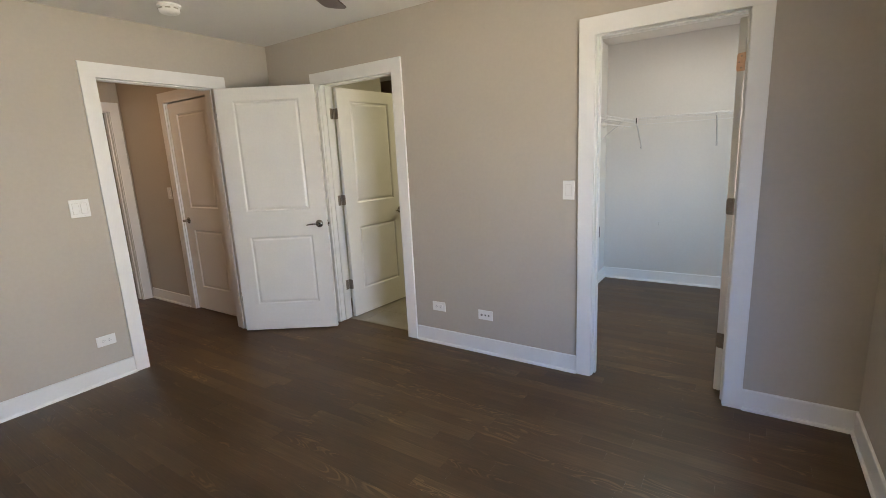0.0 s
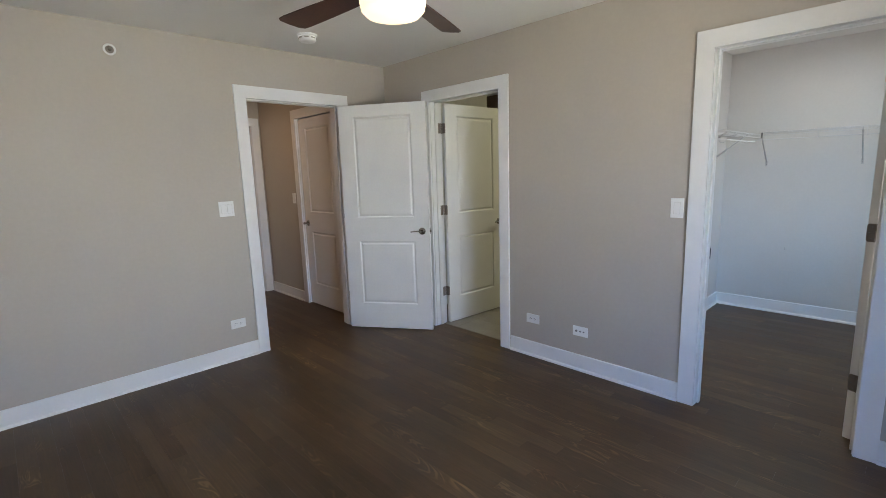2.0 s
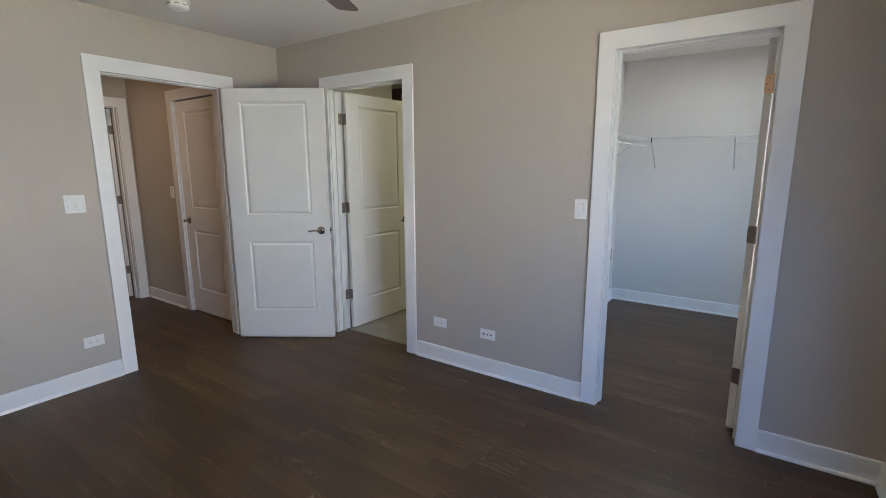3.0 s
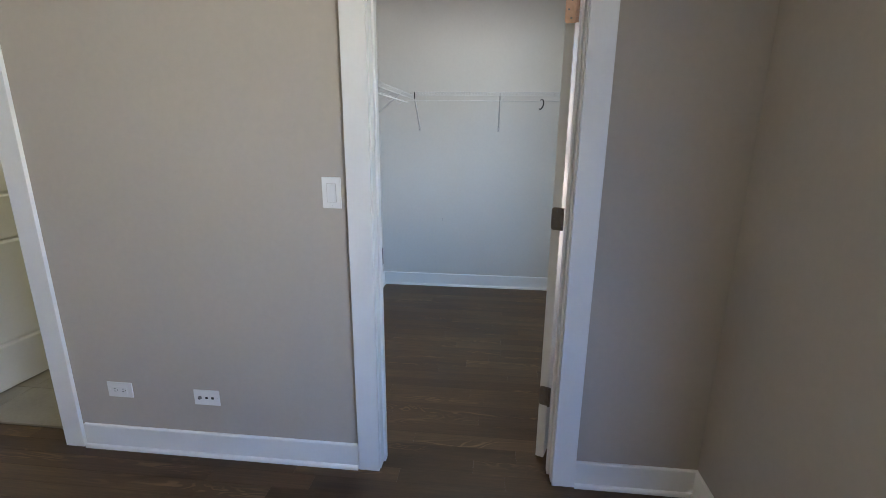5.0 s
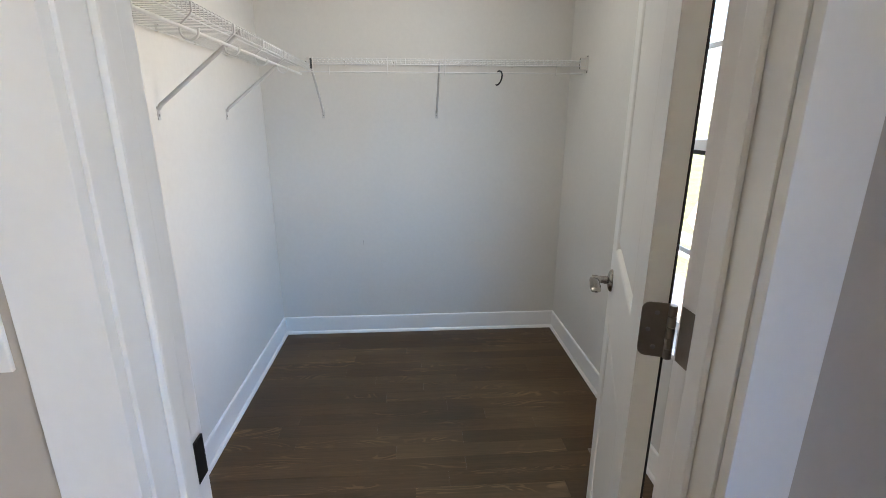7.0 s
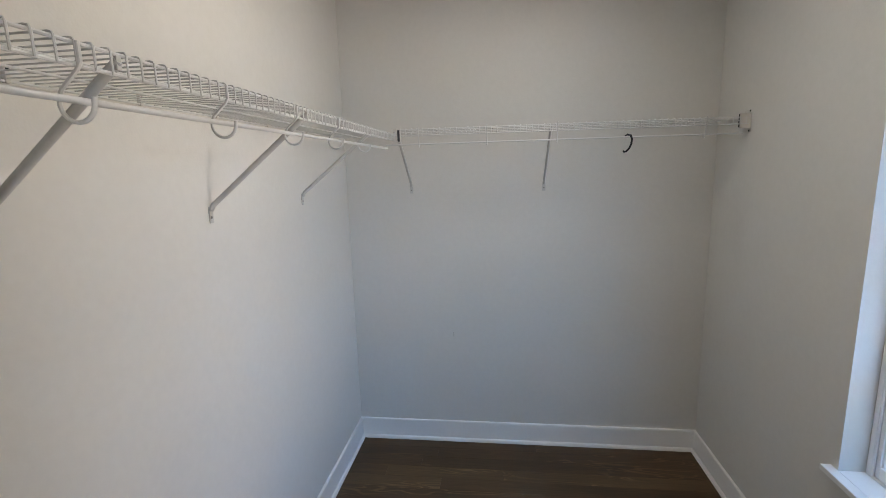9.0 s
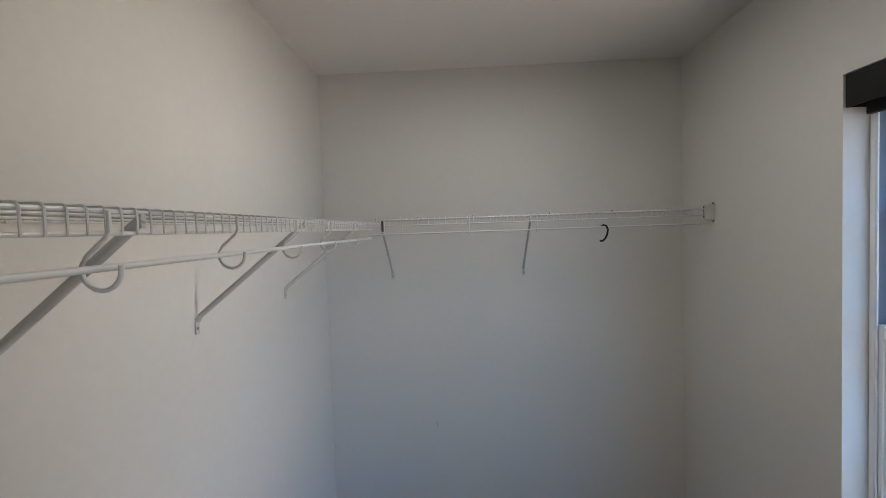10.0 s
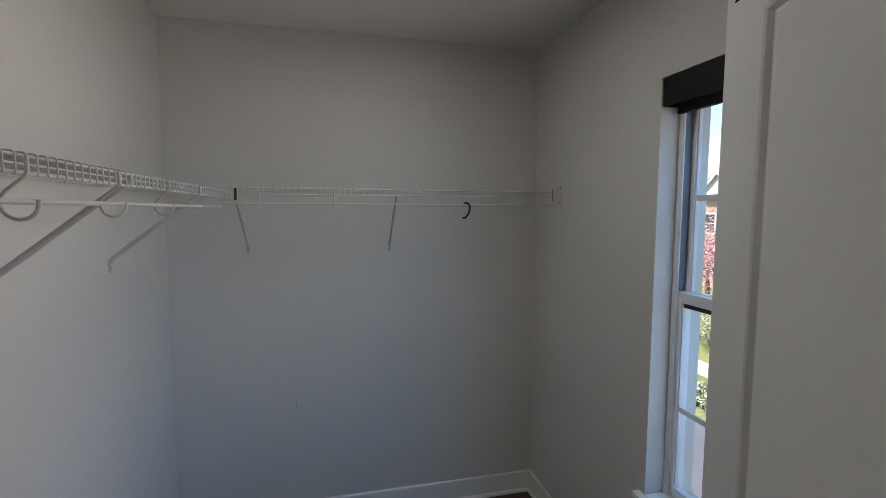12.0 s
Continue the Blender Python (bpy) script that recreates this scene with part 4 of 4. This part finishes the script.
def tree(x, y, height, spread, mat, seed, label, count=3500):
    rng = random.Random(seed)
    root = thing("tree", pose(x, y, GZ), label, "tree", "trees")
    top = height * 0.45
    part("trunk", sweep(bmesh.new(), [(0, 0, -0.05), (0.03, 0.02, top * 0.5), (-0.02, 0.04, top), (0.02, 0, height * 0.75)], [0.13, 0.10, 0.075, 0.03], 10), BARK, root, smooth=True)
    crown = bmesh.new()
    for k in range(11):
        a, lift = k * 2.4 + rng.random(), rng.uniform(0.42, 0.95)
        tip = Vector((math.cos(a) * spread * rng.uniform(0.35, 0.8), math.sin(a) * spread * rng.uniform(0.35, 0.8), height * lift))
        start = Vector((0, 0, top * rng.uniform(0.7, 1.3)))
        part("limb", sweep(bmesh.new(), [start, start.lerp(tip, 0.5) + Vector((0, 0, 0.12)), tip], [0.045, 0.03, 0.008], 7), BARK, root, smooth=True)
        leaves(crown, tip, spread * 0.62, count // 11, 0.055, rng)
    part("crown", crown, mat, root)
    return root


def shrub(x, y, height, mat, seed, label):
    rng = random.Random(seed)
    root = thing("shrub", pose(x, y, GZ), label, "shrub", "shrubs")
    crown = bmesh.new()
    for k in range(7):
        a = k * 0.9 + rng.random()
        tip = Vector((math.cos(a) * height * 0.4, math.sin(a) * height * 0.4, height * rng.uniform(0.5, 1.0)))
        part("stem", sweep(bmesh.new(), [(0, 0, -0.03), tip * 0.5 + Vector((0, 0, 0.05)), tip], [0.02, 0.014, 0.005], 6), BARK, root, smooth=True)
        leaves(crown, tip, height * 0.45, 170, 0.05, rng)
    part("crown", crown, mat, root)
    return root


tree(17.8, 14.7, 4.1, 2.3, PINK, 3, "plum tree with pink-red foliage across the lawn", 5200)
tree(19.6, 17.2, 4.4, 2.2, PINK, 5, "second plum tree with pink-red foliage", 4200)
tree(23.5, 18.5, 3.6, 2.2, GREEN, 8, "green leafy tree before the brick house", 3200)
for i, (x, y, h) in enumerate(((15.2, 11.9, 1.1), (15.7, 12.9, 1.4), (15.4, 13.9, 1.2), (11.4, 8.1, 0.5), (11.5, 8.8, 0.45), (11.4, 9.6, 0.5))):
    shrub(x, y, h, GREEN, 20 + i, "green garden shrub by the pavement")


def house(x, y):
    """A brick house with a gable roof, gutters and windows; its street front faces -x."""
    root = thing("house", pose(x, y, GZ), "red brick house with a white gable and grey roof", "house")
    w, d, e, ridge = 16.0, 9.0, 5.6, 9.4
    bm = boxes((0, d, -w / 2, w / 2, -0.1, e))
    wall = part("wall", bm, BRICK, root)
    bm = bmesh.new()
    for sgn in (-1, 1):
        vs = [bm.verts.new(v) for v in ((d / 2, -w / 2 - 0.4, ridge), (d / 2, w / 2 + 0.4, ridge), (d / 2 + sgn * (d / 2 + 0.45), w / 2 + 0.4, e - 0.05), (d / 2 + sgn * (d / 2 + 0.45), -w / 2 - 0.4, e - 0.05))]
        up = [bm.verts.new(v.co + Vector((0, 0, 0.15))) for v in vs]
        for i in range(4):
            bm.faces.new((vs[i], vs[(i + 1) % 4], up[(i + 1) % 4], up[i]))
        bm.faces.new(vs)
        bm.faces.new(up[::-1])
    roof = part("roof", bm, ROOF, root)
    part("gutter", boxes((-0.52, -0.40, -w / 2 - 0.4, w / 2 + 0.4, e - 0.10, e + 0.03), bevel=0.02), SIDING, roof)
    # a cross gable over the front: a brick triangle under white rake boards and a small roof of its own
    tri = [(-1.6, e - 0.05), (1.6, e - 0.05), (0.0, e + 1.35)]
    bm = bmesh.new()
    a, c = [[bm.verts.new((x1, u - 1.0, z)) for u, z in tri] for x1 in (-0.30, 3.0)]
    bm.faces.new(a)
    bm.faces.new(c[::-1])
    for i in range(3):
        bm.faces.new((a[i], a[(i + 1) % 3], c[(i + 1) % 3], c[i]))
    gable = part("gable", bm, SIDING, root, "white gable over the front")
    for u in (-1.75, 1.75):
        for name, x0, x1, low, high, mat in (("rake_board", -0.62, -0.50, -0.16, 0.06, SIDING), ("gable_roof", -0.66, 3.0, 0.065, 0.16, ROOF)):
            bm = bmesh.new()
            vs = [[bm.verts.new((x, y - 1.0, z + dz)) for y, z, dz in ((u, e - 0.20, low), (0, e + 1.38, low), (0, e + 1.38, high), (u, e - 0.20, high))] for x in (x0, x1)]
            bm.faces.new(vs[0])
            bm.faces.new(vs[1][::-1])
            for i in range(4):
                bm.faces.new((vs[0][i], vs[0][(i + 1) % 4], vs[1][(i + 1) % 4], vs[1][i]))
            part(name, bm, mat, gable)
    # near-black board: the shadow line under the eave, put in as colour
    part("soffit", boxes((-0.399, -0.002, -w / 2 - 0.3, w / 2 + 0.3, e - 0.22, e - 0.12)), PANE, roof, "soffit board coloured dark as the eave's shadow")
    for k in range(5):
        for z in (0.9, 3.2):
            yy = -6.2 + k * 3.1
            win = part("window", boxes((-0.05, -0.001, yy - 0.55, yy + 0.55, z, z + 1.3), bevel=0.01), SIDING, root)
            part("pane", boxes((-0.056, -0.0505, yy - 0.46, yy + 0.46, z + 0.09, z + 0.63)), PANE, win)
            part("pane", boxes((-0.056, -0.0505, yy - 0.46, yy + 0.46, z + 0.68, z + 1.21)), PANE, win)
    return root


house(26.0, 24.0)

# ---- floor boards and tiles ----
BW, NEAR = 0.083, 292
rng = random.Random(11)
board_meshes = {}


def board_bm(bm, x0, x1, y0, y1):
    """One strip with eased edges, 4 mm of it above its bed."""
    e, g = 0.0003, 0.0001
    lo = [bm.verts.new(v) for v in ((x0 + g, y0 + g, -0.006), (x1 - g, y0 + g, -0.006), (x1 - g, y1 - g, -0.006), (x0 + g, y1 - g, -0.006))]
    mid = [bm.verts.new((v.co.x, v.co.y, -e)) for v in lo]
    hi = [bm.verts.new(v) for v in ((x0 + g + e, y0 + g + e, 0), (x1 - g - e, y0 + g + e, 0), (x1 - g - e, y1 - g - e, 0), (x0 + g + e, y1 - g - e, 0))]
    for a, c in ((lo, mid), (mid, hi)):
        for i in range(4):
            bm.faces.new((a[i], a[(i + 1) % 4], c[(i + 1) % 4], c[i]))
    bm.faces.new(hi)


def lay(x0, x1, y0, y1):
    out, row = [], 0
    y = y0
    while y < y1 - 1e-4:
        ya, yb = y, min(y + BW, y1)
        x = x0
        cut = x0 + rng.uniform(0.2, 1.2)
        while x < x1 - 1e-4:
            if x1 - cut < 0.2:
                cut = x1
            out.append((x, cut, ya, yb))
            x = cut
            cut = min(x1, x + rng.choice((0.45, 0.6, 0.75, 0.9, 1.05, 1.2, 1.35)))
        y = yb
    return out


edge = 0.096
rows = lay(0.0, EAST, edge - BW * 45, edge)
closet_rows = lay(CL_W, EAST, edge, CL_N)
hall_rows = lay(-4.1, 0.0, -3.0, edge)
near = closet_rows + [r for r in rows if r[3] > -2.05]
rest = [r for r in rows if r[3] <= -2.05] + hall_rows
near, rest = near[:NEAR], rest + near[NEAR:]
for x0, x1, y0, y1 in near:
    key = (round(x1 - x0, 3), round(y1 - y0, 3))
    if key not in board_meshes:
        bm = bmesh.new()
        board_bm(bm, 0, x1 - x0, 0, y1 - y0)
        board_meshes[key] = mesh_of("board", bm, OAK)
    ob = new("board", board_meshes[key])
    ob.parent = FLOOR
    ob.matrix_basis = pose(x0, y0, 0)
bm = bmesh.new()
for r in rest:
    board_bm(bm, *r)
tagged(part("boards", bm, OAK, FLOOR), kind="stuff")

bed = bpy.data.objects["bath_tile_bed"]
for i in range(4):
    for j in range(9):
        x0, y0 = 0.2 + i * 0.605, 0.103 + j * 0.3025
        x1, y1 = min(x0 + 0.602, 2.218), min(y0 + 0.2995, 2.55)
        if x1 - x0 < 0.05 or y1 - y0 < 0.05:
            continue
        part("tile", boxes((x0, x1, y0, y1, -0.004, 0.0), bevel=0.0012), TILE, bed)
